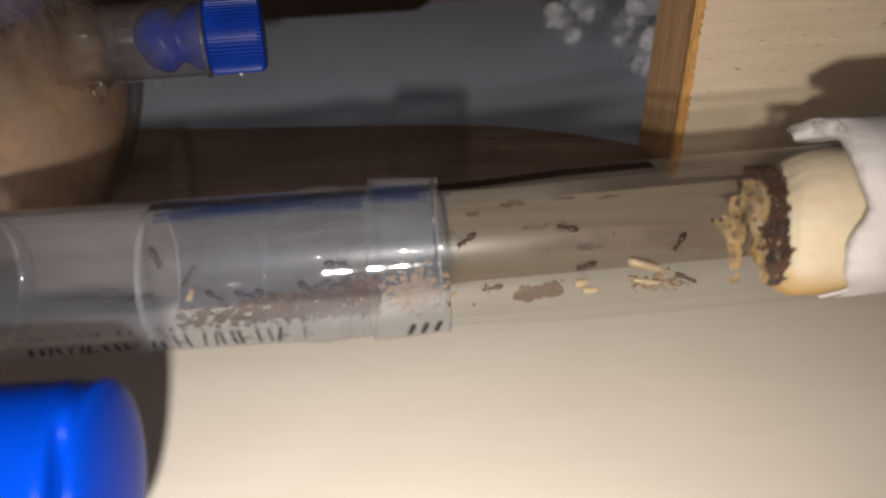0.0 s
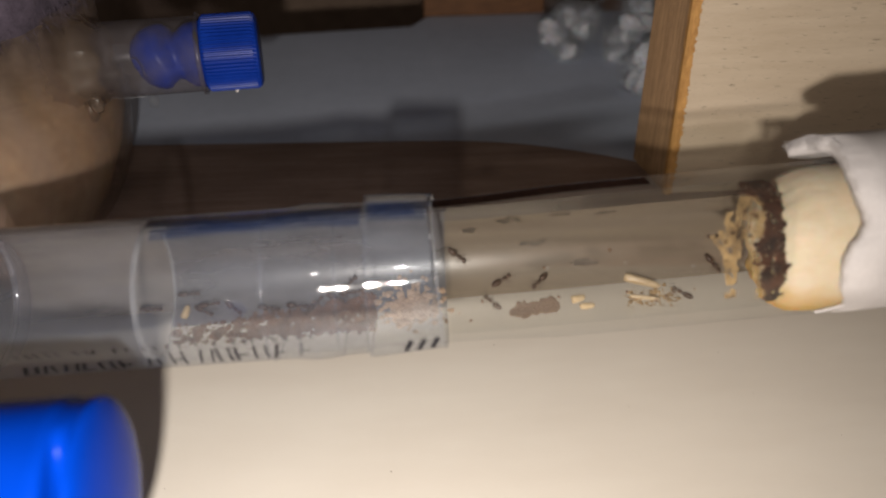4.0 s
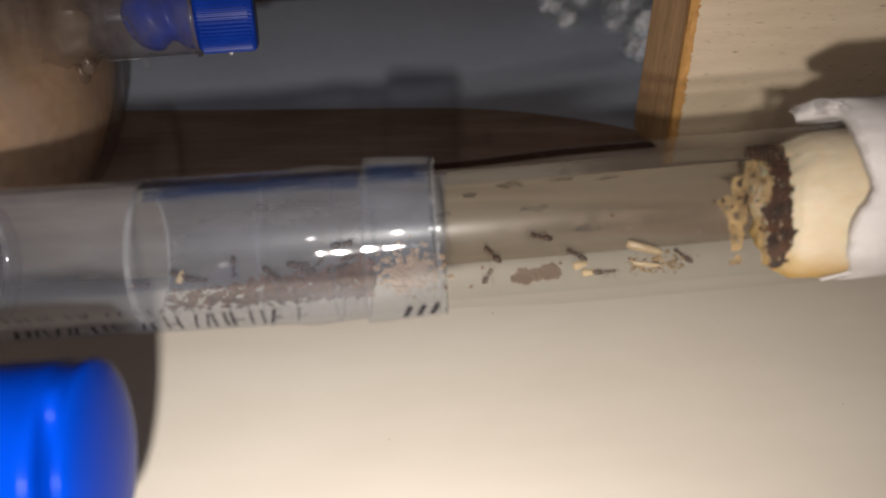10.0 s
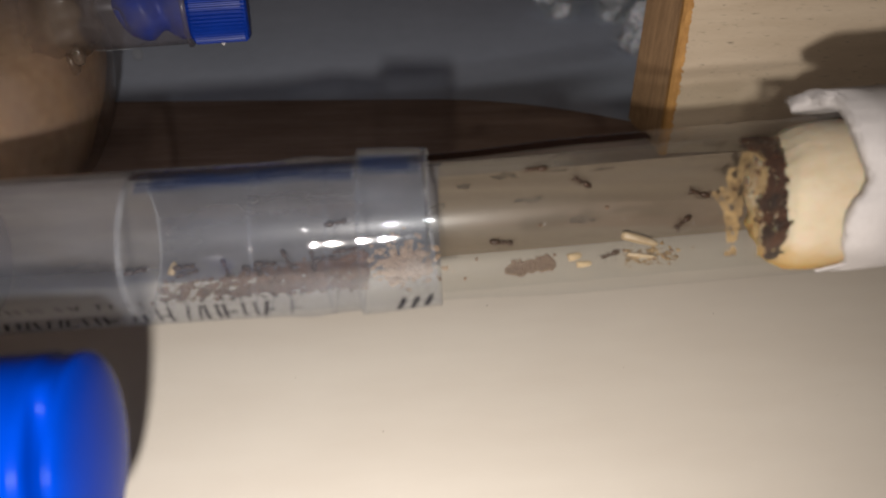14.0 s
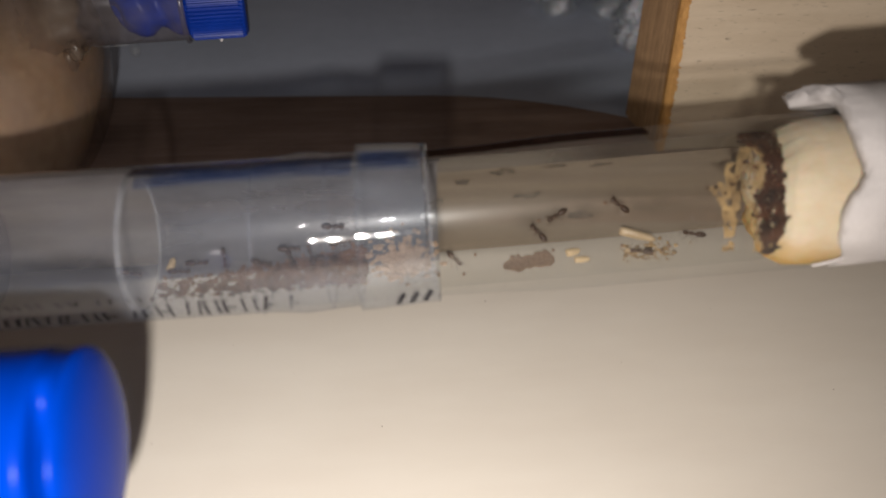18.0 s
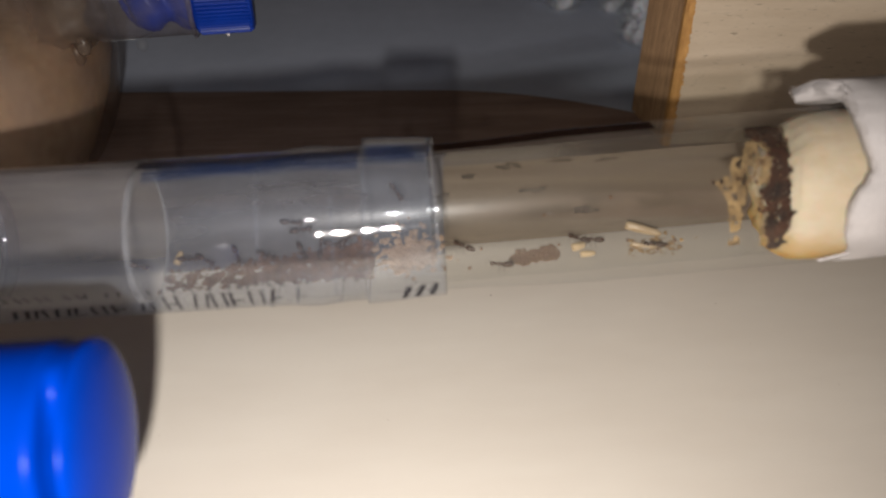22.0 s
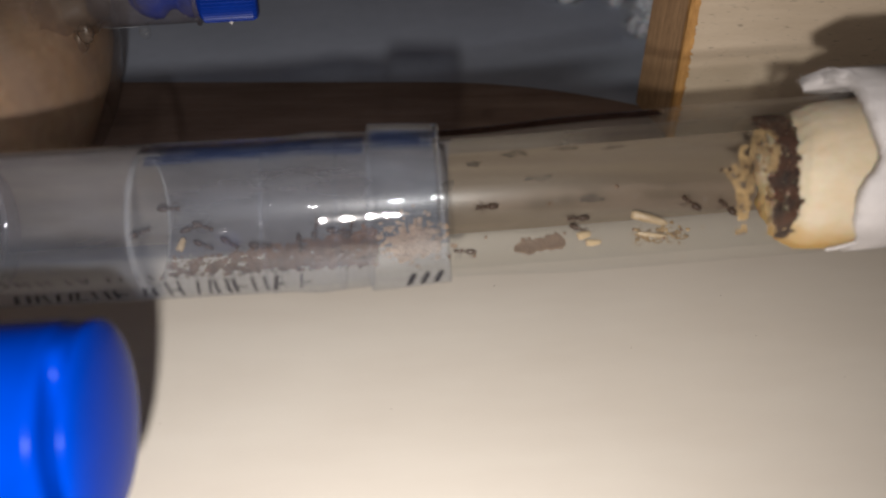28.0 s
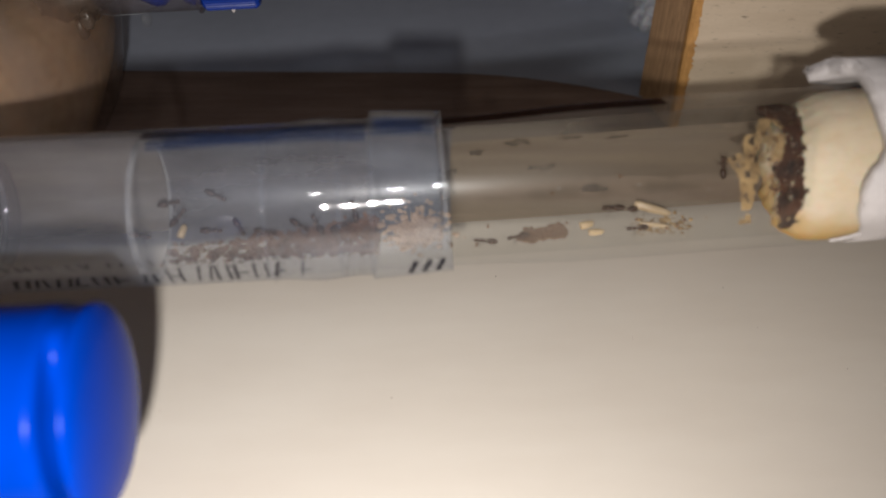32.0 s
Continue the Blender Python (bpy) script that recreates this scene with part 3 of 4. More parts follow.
def build_plug():
    rng = random.Random(3)
    plug = tagged(empty("cotton_plug", *axis(0.045)), "damp cream cotton plug, stained yellow below, inside the glass tube", "cotton plug")
    inv = Matrix.Translation(-axis(0.045))
    bm = bmesh.new()
    st = [(0.0362, 0.002), (0.0363, 0.0045), (0.0366, 0.006), (0.0374, 0.0067)] + [(0.0384, 0.0072), (0.0396, 0.0078)] + [(0.042 + 0.003 * i, 0.0080) for i in range(7)] + [(0.0605, 0.004)]
    st = [(x - 0.0018, r) for x, r in st]
    rings = sweep(bm, st, segs=72)
    bm.faces.new(rings[0][::-1])
    bm.faces.new(rings[-1])
    for v in bm.verts:
        k = noise.noise(v.co * 900) * 0.00025
        v.co.x += k * 1.5
        if v.co.x < 0.0354:
            v.co.x += noise.noise(v.co * 400) * 0.0008
        v.co.x += 0.30 * max(0.0, min(v.co.y, -0.0012) + 0.0062) * max(0.0, min(1.0, (0.047 - v.co.x) / 0.0115))
    bmesh.ops.transform(bm, matrix=inv, verts=bm.verts)
    part("wad", bm, M_COTTON, plug)
    # paper wrapped round the far end, torn open
    wrap = tagged(empty("paper_wrap", *axis(0.055)), "white paper roll with a torn fuzzy edge round the tube", "paper")
    inv = Matrix.Translation(-axis(0.055))

    rim = ((0, 46.0), (12, 45.5), (30, 44.2), (38, 40.2), (45, 40.4), (57, 41.2), (73, 41.2), (82, 41.7), (101, 41.5), (117, 41.3), (132, 41.6), (146, 42.0), (155, 41.6), (163, 40.8), (174, 40.2), (189, 40.6), (218, 42.5), (245, 43.2), (300, 44.0), (360, 46.0))

    def torn(a):
        d = math.degrees(a) % 360
        for (d0, x0), (d1, x1) in zip(rim, rim[1:]):
            if d <= d1:
                f = (d - d0) / (d1 - d0)
                f = f * f * (3 - 2 * f)
                break
        return (x0 + (x1 - x0) * f - 41.3) * MM + 0.0002 * noise.noise((math.cos(a) * 7, math.sin(a) * 7, 0.3)) + 0.00006 * noise.noise((math.cos(a) * 30, math.sin(a) * 30, 0.9))

    bm = bmesh.new()
    for r, flip in ((0.0098, 0), (0.0082, 1)):
        rings = []
        for i in range(12):
            x = 0.0413 + 0.0035 * i
            c = axis(min(x, 0.07))
            ring = []
            for k in range(160):
                a = 2 * math.pi * k / 160
                dx = torn(a) * max(0.0, 1 - i / 2.5)
                rr = r * (1 + 0.012 * noise.noise((x * 120, math.cos(a) * 1.5, math.sin(a) * 1.5)))
                ring.append(bm.verts.new((x + dx, c.y + 0.0006 + rr * math.cos(a), c.z + 0.0013 + rr * math.sin(a))))
            rings.append(ring)
        for p, q in zip(rings, rings[1:]):
            for k in range(160):
                bm.faces.new((p[k], p[(k + 1) % 160], q[(k + 1) % 160], q[k]))
        if flip:
            for k in range(160):
                bm.faces.new((first[k], first[(k + 1) % 160], rings[0][(k + 1) % 160], rings[0][k]))
        first = rings[0]
    bmesh.ops.transform(bm, matrix=inv, verts=bm.verts)
    part("roll", bm, M_PAPER, wrap)
    bm = bmesh.new()
    for _ in range(900):
        a = radians(rng.gauss(60, 30)) if rng.random() < 0.3 else rng.uniform(0, 2 * math.pi)
        x = 0.0413 + torn(a)
        c, r = axis(x), 0.0094 + rng.uniform(-0.0006, 0.0005)
        p = Vector((x, c.y + 0.0006 + r * math.cos(a), c.z + 0.0013 + r * math.sin(a)))
        hair(bm, p, p + Vector((-rng.uniform(0.0002, 0.0007), rng.gauss(0, 0.00025), rng.gauss(0, 0.00025))), 0.00003, rng)
    bmesh.ops.transform(bm, matrix=inv, verts=bm.verts)
    tagged(part("torn_fluff", bm, M_PAPER, wrap), kind="stuff")
    # a loose shred curling along the lower side
    bm = bmesh.new()
    prev = None
    for i in range(25):
        f = i / 24
        x, a = 0.0396 + 0.0034 * f, radians(216 - 16 * f * f)
        w = 0.0006 * math.sin(math.pi * min(1.0, 0.12 + f)) + 0.0002
        c = axis(x)
        k = 0.0002 * noise.noise((f * 9, 0, 4))
        cur = [bm.verts.new((x + k, c.y + r * math.cos(a + g), c.z + r * math.sin(a + g))) for r, g in ((0.0085, 0), (0.0087, -w / 0.017), (0.0085, -w / 0.0085), (0.0083, -w / 0.017))]
        if prev:
            for q in range(4):
                bm.faces.new((prev[q], prev[(q + 1) % 4], cur[(q + 1) % 4], cur[q]))
        prev = cur
    bmesh.ops.transform(bm, matrix=inv, verts=bm.verts)
    part("shred", bm, M_PAPER, wrap, "thin torn paper shred curling under the tube")


def hair(bm, p, q, w, rng):
    """A fine three-sided fibre from p to q."""
    d = (q - p).normalized()
    s = d.orthogonal().normalized() * w
    u = d.cross(s)
    tri = [bm.verts.new(p + s), bm.verts.new(p - s * 0.5 + u * 0.87), bm.verts.new(p - s * 0.5 - u * 0.87)]
    tip = bm.verts.new(q)
    for k in range(3):
        bm.faces.new((tri[k], tri[(k + 1) % 3], tip))


build_plug()


def flakes(name, count, seed, spot, size, material, label, category, parent=None, lift=0.25, flat=0.45):
    """Grains stuck on the tube's inside; spot(rng) gives x, angle or None, and a scale."""
    rng = random.Random(seed)
    tv, tf = grain_shape()
    verts, faces, made = [], [], 0
    while made < count:
        s = spot(rng)
        if not s:
            continue
        x, a, k = s
        p, n = on_wall(x, a)
        rot = n.to_track_quat("Z", "Y").to_matrix() @ Euler((0, 0, rng.uniform(0, 6))).to_matrix()
        e = size * k * rng.uniform(0.6, 1.3)
        f = e * rng.uniform(0.6, 1)
        base = len(verts)
        for v in tv:
            g = 1 + rng.uniform(-0.3, 0.3)
            verts.append(p + n * e * lift + rot @ Vector((v[0] * e * g, v[1] * f * g, v[2] * e * flat * g)))
        faces += [tuple(q + base for q in t) for t in tf]
        made += 1
    me = bpy.data.meshes.new(name)
    me.from_pydata(verts, [], faces)
    me.materials.append(material)
    ob = new(name, me)
    ob.parent = parent
    tagged(ob, label, category, kind="stuff")
    return ob


def grain_shape():
    """Vertices and triangles of a rough ball."""
    bm = bmesh.new()
    bmesh.ops.create_icosphere(bm, subdivisions=1, radius=1.0)
    bm.verts.index_update()
    out = [tuple(v.co) for v in bm.verts], [tuple(v.index for v in f.verts) for f in bm.faces]
    bm.free()
    return out


def build_dirt():
    def between(table, a):
        for (a0, lo0, hi0), (a1, lo1, hi1) in zip(table, table[1:]):
            if a0 <= a <= a1:
                f = (a - a0) / (a1 - a0)
                return lo0 + (lo1 - lo0) * f, hi0 + (hi1 - hi0) * f
        return None

    # edges of the soil band and of the two tan streaks, in millimetres along the tube, by the angle round it
    band = ((64, 33.2, 35.6), (85, 32.2, 35.6), (96, 32.3, 35.4), (104, 33.2, 35.4), (117, 33.6, 35.2), (128, 33.5, 35.0), (138, 32.9, 34.8), (147, 32.2, 34.9), (157, 31.9, 35.2), (168, 32.4, 35.5), (180, 32.9, 35.4), (193, 33.6, 35.2), (213, 34.5, 35.6))
    streak = ((116, 29.6, 30.2), (124, 29.2, 30.6), (130, 28.4, 30.6), (136, 27.4, 30.7), (142, 27.9, 30.6), (152, 28.6, 30.5), (162, 28.8, 30.3), (173, 29.1, 30.2), (185, 29.4, 30.4), (199, 29.6, 30.8))
    middle = ((98, 31.6, 33.2), (106, 31.2, 33.6), (114, 30.6, 33.8), (122, 30.2, 33.5), (130, 30.3, 33.3), (138, 30.5, 32.9), (145, 31.3, 32.2), (156, 31.5, 32.2), (172, 32.0, 32.8), (205, 33.2, 34.2))
    spots = ((32.54, 122, 0.42), (30.45, 128.5, 0.30), (31.38, 115.6, 0.28), (27.3, 136, 0.16), (28.1, 136, 0.2), (30.27, 195.6, 0.34), (32.13, 147, 0.35), (29.74, 135.5, 0.22), (28.96, 142, 0.16), (32.12, 90, 0.5), (29.0, 158, 0.15), (31.6, 139, 0.18), (33.2, 105, 0.16))

    def dark(rng):
        if rng.random() < 0.13:
            x, a, w = rng.choice(spots)
            return (x + rng.gauss(0, w * 0.42)) * MM, a + rng.gauss(0, w * 0.42 * 8), rng.choice((0.5, 0.8))
        a = rng.uniform(64, 213)
        lo, hi = between(band, a)
        e = 0.7 * noise.noise((a * 0.33, 5, 0)) + 0.4 * noise.noise((a * 0.12, 1, 0))
        x = rng.uniform(lo + e, hi + 0.9 * noise.noise((a * 0.3, 9, 0)))
        if noise.noise((x * 1.6, a * 0.2, 8)) < -0.28:
            return None
        return x * MM, a, rng.choice((0.6, 0.9, 1.4))

    def tan(rng):
        a = rng.uniform(98, 204)
        pick = streak if rng.random() < 0.5 else middle
        ends = between(pick, a)
        if not ends:
            return None
        x = rng.uniform(*ends) + 0.2 * noise.noise((a * 0.4, 3, 0))
        if noise.noise((x * 1.3, a * 0.11, 3.1)) < (-0.18 if pick is streak else -0.12 if a < 142 else 0.12):
            return None
        return x * MM, a, rng.choice((0.6, 1.0, 1.2))

    flakes("dark_soil_ring", 5200, 1, dark, 0.00013, M_SOIL, "dark brown soil smeared round the glass beside the plug", "soil")
    flakes("tan_dirt_patch", 4200, 2, tan, 0.000085, M_SAND, "tan dirt specks clinging to the glass beside the plug", "dirt")

    def bed(rng):
        # loose speckles at the far end, a packed bank towards the sleeve
        x = rng.uniform(-0.0315, -0.0075)
        k = (x + 0.0315) / 0.024
        a = rng.uniform(268 - 4 * k, 281 + 26 * k) + rng.gauss(0, 3)
        if noise.noise((x * 900, a * 0.16, 2)) < 0.25 - 0.9 * k:
            return None
        return x, a, rng.choice((0.5, 0.8, 1.2))

    flakes("debris_bed", 2600, 5, bed, 0.00026, M_FRASS, "pinkish brown nest debris along the tube's bottom", "debris")

    def bits(rng):
        x, a = rng.uniform(-0.0315, -0.0165), rng.gauss(274, 6)
        return (x, a, rng.choice((0.5, 0.8, 1.2))) if noise.noise((x * 800, a * 0.14, 9)) > 0.12 else None

    flakes("pale_bits", 420, 8, bits, 0.00022, M_CRUMB, "grey-brown crumbs strewn along the tube's bottom under the hose", "crumbs")

    def pale(rng):
        return rng.gauss(-0.0032, 0.0016), rng.gauss(-70, 12), rng.choice((0.5, 0.8, 1.1))

    flakes("pale_debris_heap", 420, 6, pale, 0.00038, M_NEST, "pale orange nest debris under the sleeve", "debris")

    def crumb(rng):
        x, a = rng.uniform(8.0, 13.7), rng.uniform(256, 292)
        mid = 272 + 1.1 * (x - 8.0)
        e = 8 + 5 * noise.noise((x * 1.1, 3, 1)) + 3.5 * noise.noise((x * 2.9, a > mid, 5))
        if abs(a - mid) > e * min(1.0, (x - 7.7) / 1.0, (14.0 - x) / 0.9):
            return None
        return x * MM, a, rng.choice((0.6, 0.9, 1.2))

    # thin patches draw the crumbs' faint reflections in the glass as colour
    for k, (x, a, rx, ra) in enumerate(((0.0086, 16, 0.0022, 5), (0.0037, 7, 0.0012, 4), (0.0008, 346, 0.0013, 6), (0.0141, 17, 0.0016, 3.5), (0.0116, 346, 0.0021, 4.5), (0.0195, 14, 0.0016, 3), (0.0172, 322, 0.0024, 4))):
        bm = bmesh.new()
        rings = []
        for f in (0.001, 0.4, 0.75, 1.0):
            ring = []
            for q in range(36):
                w = 2 * math.pi * q / 36
                g = f * (0.75 + 0.6 * noise.noise((math.cos(w) * 1.7, math.sin(w) * 1.7, k * 3.1)))
                ring.append(bm.verts.new(on_wall(x + rx * g * math.cos(w), a + ra * g * math.sin(w), 0.00688)[0]))
            rings.append(ring)
        for u, v in zip(rings, rings[1:]):
            for q in range(36):
                bm.faces.new((u[q], u[(q + 1) % 36], v[(q + 1) % 36], v[q]))
        tagged(part("smear", bm, M_MIRRORED), "faint grey-brown reflection of crumbs, drawn on the inside of the glass", "smear", "smears")
    for x, a in ((0.0106, 150), (0.0186, 152), (0.0256, 160)):
        bm = bmesh.new()
        blob(bm, (0, 0, 0), (0.00009, 0.00009, 0.00006), random.Random(5), 0.2, 1)
        ob = tagged(part("dust_grain", bm, M_PAPER), "tiny white dust grain on the inside of the glass", "dust", "dust grains")
        ob.location = on_wall(x, a, 0.0069)[0]
    flakes("chaff", 150, 60, lambda r: (r.gauss(0.0245, 0.0017), r.gauss(-84, 6), r.choice((0.5, 1, 1.5))), 0.0002, M_SAND, "scattered tan chaff beside the husks", "chaff")
    flakes("crumb_heap", 900, 7, crumb, 0.00026, M_CRUMB, "flat grey-brown crumb heap on the tube's bottom", "crumb")


build_dirt()


# ---- bottle with its capped spout, and the blue cap close by ----
def build_bottle():
    c = Vector((-0.0902, 0.050, FLOOR_Z))
    bottle = tagged(empty("bottle", *c), "cloudy plastic bottle with capped spouts and cream contents", "bottle")
    bm = bmesh.new()
    lathe(bm, [(0.030, 0.0), (0.034, 0.002), (0.0375, 0.008), (0.0400, 0.014), (0.0414, 0.0205), (0.0408, 0.0255), (0.0392, 0.030), (0.0387, 0.0345), (0.0386, 0.0408)], segs=72, close=False)
    for v in bm.verts:
        v.co += Vector((noise.noise(v.co * 60), noise.noise(v.co * 60 + Vector((7, 0, 0))), 0)) * 0.0008
    part("body", bm, M_BOTTLE, bottle)
    bm = bmesh.new()
    lathe(bm, [(0.028, 0.001), (0.033, 0.003), (0.0385, 0.014), (0.0398, 0.0205), (0.0392, 0.025), (0.0375, 0.028), (0.02, 0.0295), (0.001, 0.0292)], segs=64)
    for v in bm.verts:
        v.co.z += noise.noise(v.co * 90) * 0.002
    part("contents", bm, M_CREAM, bottle, "cream-coloured contents")
    bm = bmesh.new()
    lathe(bm, [(0.0375, 0.0398), (0.0388, 0.0404), (0.0389, 0.043), (0.0386, 0.058), (0.001, 0.060)], segs=64, close=False)
    for v in bm.verts:
        v.co += Vector((noise.noise(v.co * 150), noise.noise(v.co * 150 + Vector((5, 0, 0))), noise.noise(v.co * 150 + Vector((0, 5, 0))))) * 0.002
    part("wrap", bm, M_PLUM, bottle, "dark purplish wrap round the upper part")
    bm = bmesh.new()
    rng = random.Random(17)
    for _ in range(900):
        a = radians(rng.uniform(-130, 20))
        p = Vector((0.0390 * math.cos(a), 0.0390 * math.sin(a), rng.uniform(0.0395, 0.0420)))
        q = p + Vector((math.cos(a) * rng.uniform(0, 0.0006) + rng.gauss(0, 0.0006), math.sin(a) * rng.uniform(0, 0.0006) + rng.gauss(0, 0.0006), -rng.uniform(0.0003, 0.0026)))
        hair(bm, p, q, 0.000035, rng)
    tagged(part("fringe", bm, M_PLUM, bottle, "frayed purplish threads along the wrap's edge"), kind="stuff")
    p, q = Vector((-0.053, 0.0485, 0.0080)) - c, Vector((-0.0342, 0.0508, 0.0080)) - c
    ax = along(p, q)
    L = (q - p).length
    bm = bmesh.new()
    lathe(bm, [(0.0056, 0.0), (0.0058, 0.002), (0.0058, L - 0.0008), (0.0060, L - 0.0004), (0.0060, L)], ax, close=False)
    spout = part("spout", bm, M_SPOUT, bottle, "frosted plastic spout")
    bm = bmesh.new()
    lathe(bm, [(0.0059, L - 0.0008), (0.0063, L - 0.0006), (0.0063, L - 0.0002), (0.0059, L)], ax, close=False)
    part("flange", bm, M_SPOUT, spout, "pale rim of the spout under the cap")
    bm = bmesh.new()
    rng = random.Random(8)
    lathe(bm, [(0.0054, 0.0042), (0.0059, 0.0036), (0.0064, 0.0022), (0.0070, 0.0006), (0.0082, -0.0012), (0.0092, -0.0026)], ax, 96, False)
    for v in bm.verts:
        v.co += Vector((noise.noise(v.co * 420), noise.noise(v.co * 420 + Vector((9, 0, 0))), noise.noise(v.co * 420 + Vector((0, 9, 0))))) * 0.0011
    part("glue_collar", bm, M_GLUE, bottle, "lumpy yellowish glue round the spout")
    bm = bmesh.new()
    prof = [(0.0001, L - 0.0105), (0.0016, L - 0.0103), (0.0030, L - 0.0098), (0.0040, L - 0.0090), (0.0047, L - 0.0078), (0.0050, L - 0.0066), (0.0049, L - 0.0058), (0.0044, L - 0.0052), (0.0039, L - 0.0046), (0.0036, L - 0.0040), (0.0038, L - 0.0034), (0.0045, L - 0.0026), (0.0050, L - 0.0016), (0.0051, L - 0.0006), (0.0051, L)]
    lathe(bm, prof, ax, close=False)
    turned = ax.inverted()
    for v in bm.verts:
        q = turned @ v.co
        a = math.atan2(q.y, q.x)
        q.z += 0.0007 * math.sin(2 * a + 0.6) + 0.0004 * noise.noise(q * 700)
        v.co = ax @ Vector((q.x, q.y, min(q.z, L)))
    part("plug", bm, M_BLUE, spout, "blue plug seen inside the spout")
    bm = bmesh.new()
    R = 0.0058
    ribs = 60
    rings = []
    for rr, z in ((R * 0.93, 0.0), (R, 0.0005), (R, 0.0078), (R * 0.96, 0.0084), (R * 0.86, 0.0087), (0.0001, 0.0087)):
        ring = []
        for k in range(ribs * 4):
            a = 2 * math.pi * k / (ribs * 4)
            d = 0.00015 * (1 if k % 4 < 2 else -1) if 0.0003 < z < 0.008 else 0
            ring.append(bm.verts.new(ax @ Vector(((rr + d) * math.cos(a), (rr + d) * math.sin(a), L + z))))
        rings.append(ring)
    for u, v in zip(rings, rings[1:]):
        for k in range(ribs * 4):
            j = (k + 1) % (ribs * 4)
            bm.faces.new((u[k], u[j], v[j], v[k]))
    part("screw_cap", bm, M_BLUE, bottle, "blue ribbed screw cap", smooth=False)
    bm = bmesh.new()
    blob(bm, ax @ Vector((0.0, -0.0, 0)) + Vector((0.0105, -0.001, -0.0063)), (0.0009, 0.0009, 0.0012), rng, 0.02, 2, Matrix.Identity(3))
    part("drop", bm, M_GLASS, bottle, "clear glue drop hanging under the spout")
    bm = bmesh.new()
    blob(bm, ax @ Vector((0.0061 * math.cos(-1.75), 0.0061 * math.sin(-1.75), L + 0.0042)), (0.00045, 0.0002, 0.0003), rng, 0.3, 1)
    part("fleck", bm, M_PAPER, bottle, "white fleck on the cap", smooth=False)
    for k, (z0, a0, z1, a1) in enumerate(((0.0048, -2.2, 0.0125, -1.2), (0.0062, -2.0, 0.011, -1.5), (0.004, -1.2, 0.0085, -2.3))):
        bm = bmesh.new()
        prev = None
        for i in range(13):
            f = i / 12
            a = a0 + (a1 - a0) * f + 0.12 * math.sin(f * 7 + k)
            pt = ax @ Vector((0.00592 * math.cos(a), 0.00592 * math.sin(a), z0 + (z1 - z0) * f))
            cur = [bm.verts.new(pt + Vector(o) * 0.00005) for o in ((0, 0, 1), (0.8, -0.5, -0.5), (-0.8, -0.5, -0.5))]
            if prev:
                for q in range(3):
                    bm.faces.new((prev[q], prev[(q + 1) % 3], cur[(q + 1) % 3], cur[q]))
            prev = cur
        part("glue_strand", bm, M_RIM, bottle, "thin shiny glue strand")
    for k, (dx, dy, dz, r) in enumerate(((0.003, -0.0045, -0.005, 0.0011), (0.0015, -0.004, -0.0066, 0.0013))):
        bm = bmesh.new()
        blob(bm, p + Vector((dx, dy, dz)), (r, r * 0.8, r * 1.4), rng, 0.12, 3, Matrix.Identity(3))
        part("glue_lump", bm, M_GLUE, bottle, "yellowish glue lump")
    # near spout with its cap
    e, d = Vector((-0.0284, -0.0307, 0.0007)), Vector((0.998, 0.03, 0.010)).normalized()
    bm = bmesh.new()
    L = 0.016
    ax = along(e - d * L - c, e - c)
    R = 0.0080
    prof = [(R * 0.96, -0.004)] + [(R + 0.0002 * (1 - i / 29), -0.003 + 0.0006 * i) for i in range(30)]
    prof += [(R - 0.0002, 0.0149), (R - 0.0010, 0.0150), (R - 0.0034, 0.0151), (R - 0.0038, 0.0157), (R - 0.0034, 0.0163), (R - 0.0010, 0.0164)]
    prof += [((R - 0.0001) * math.sqrt(1 - (k / 40) ** 2.2) + 0.00001, 0.0165 + 0.0016 * k / 40) for k in range(41)]
    lathe(bm, prof, ax, segs=96, close=False)
    back = ax.inverted()
    for v in bm.verts:
        q = back @ v.co
        if 0.0148 < q.z < 0.01645:
            side = v.co - ax @ Vector((0, 0, q.z))
            f = max(0.0, min(1.0, (0.7 - side.normalized().dot(Vector((0, 0.73, 0.68)))) / 0.6))
            v.co += side.normalized() * (R - 0.0002 - side.length) * (1 - f * f * (3 - 2 * f))
    part("near_cap", bm, M_BLUE_SOFT, bottle, "bright blue smooth cap with a groove along its lower edge")
    bm = bmesh.new()
    lathe(bm, [(0.0068, -0.05), (0.0070, -0.002)], ax, close=False)
    part("near_spout", bm, M_SPOUT, bottle, "frosted plastic spout")
    bm = bmesh.new()
    lathe(bm, [(0.0070, -0.03), (0.0070, 0.002)], along(axis(-0.0504) - c, axis(-0.0492) - c), close=False)
    part("side_spout", bm, M_SPOUT, bottle, "frosted plastic spout in the hose")


build_bottle()


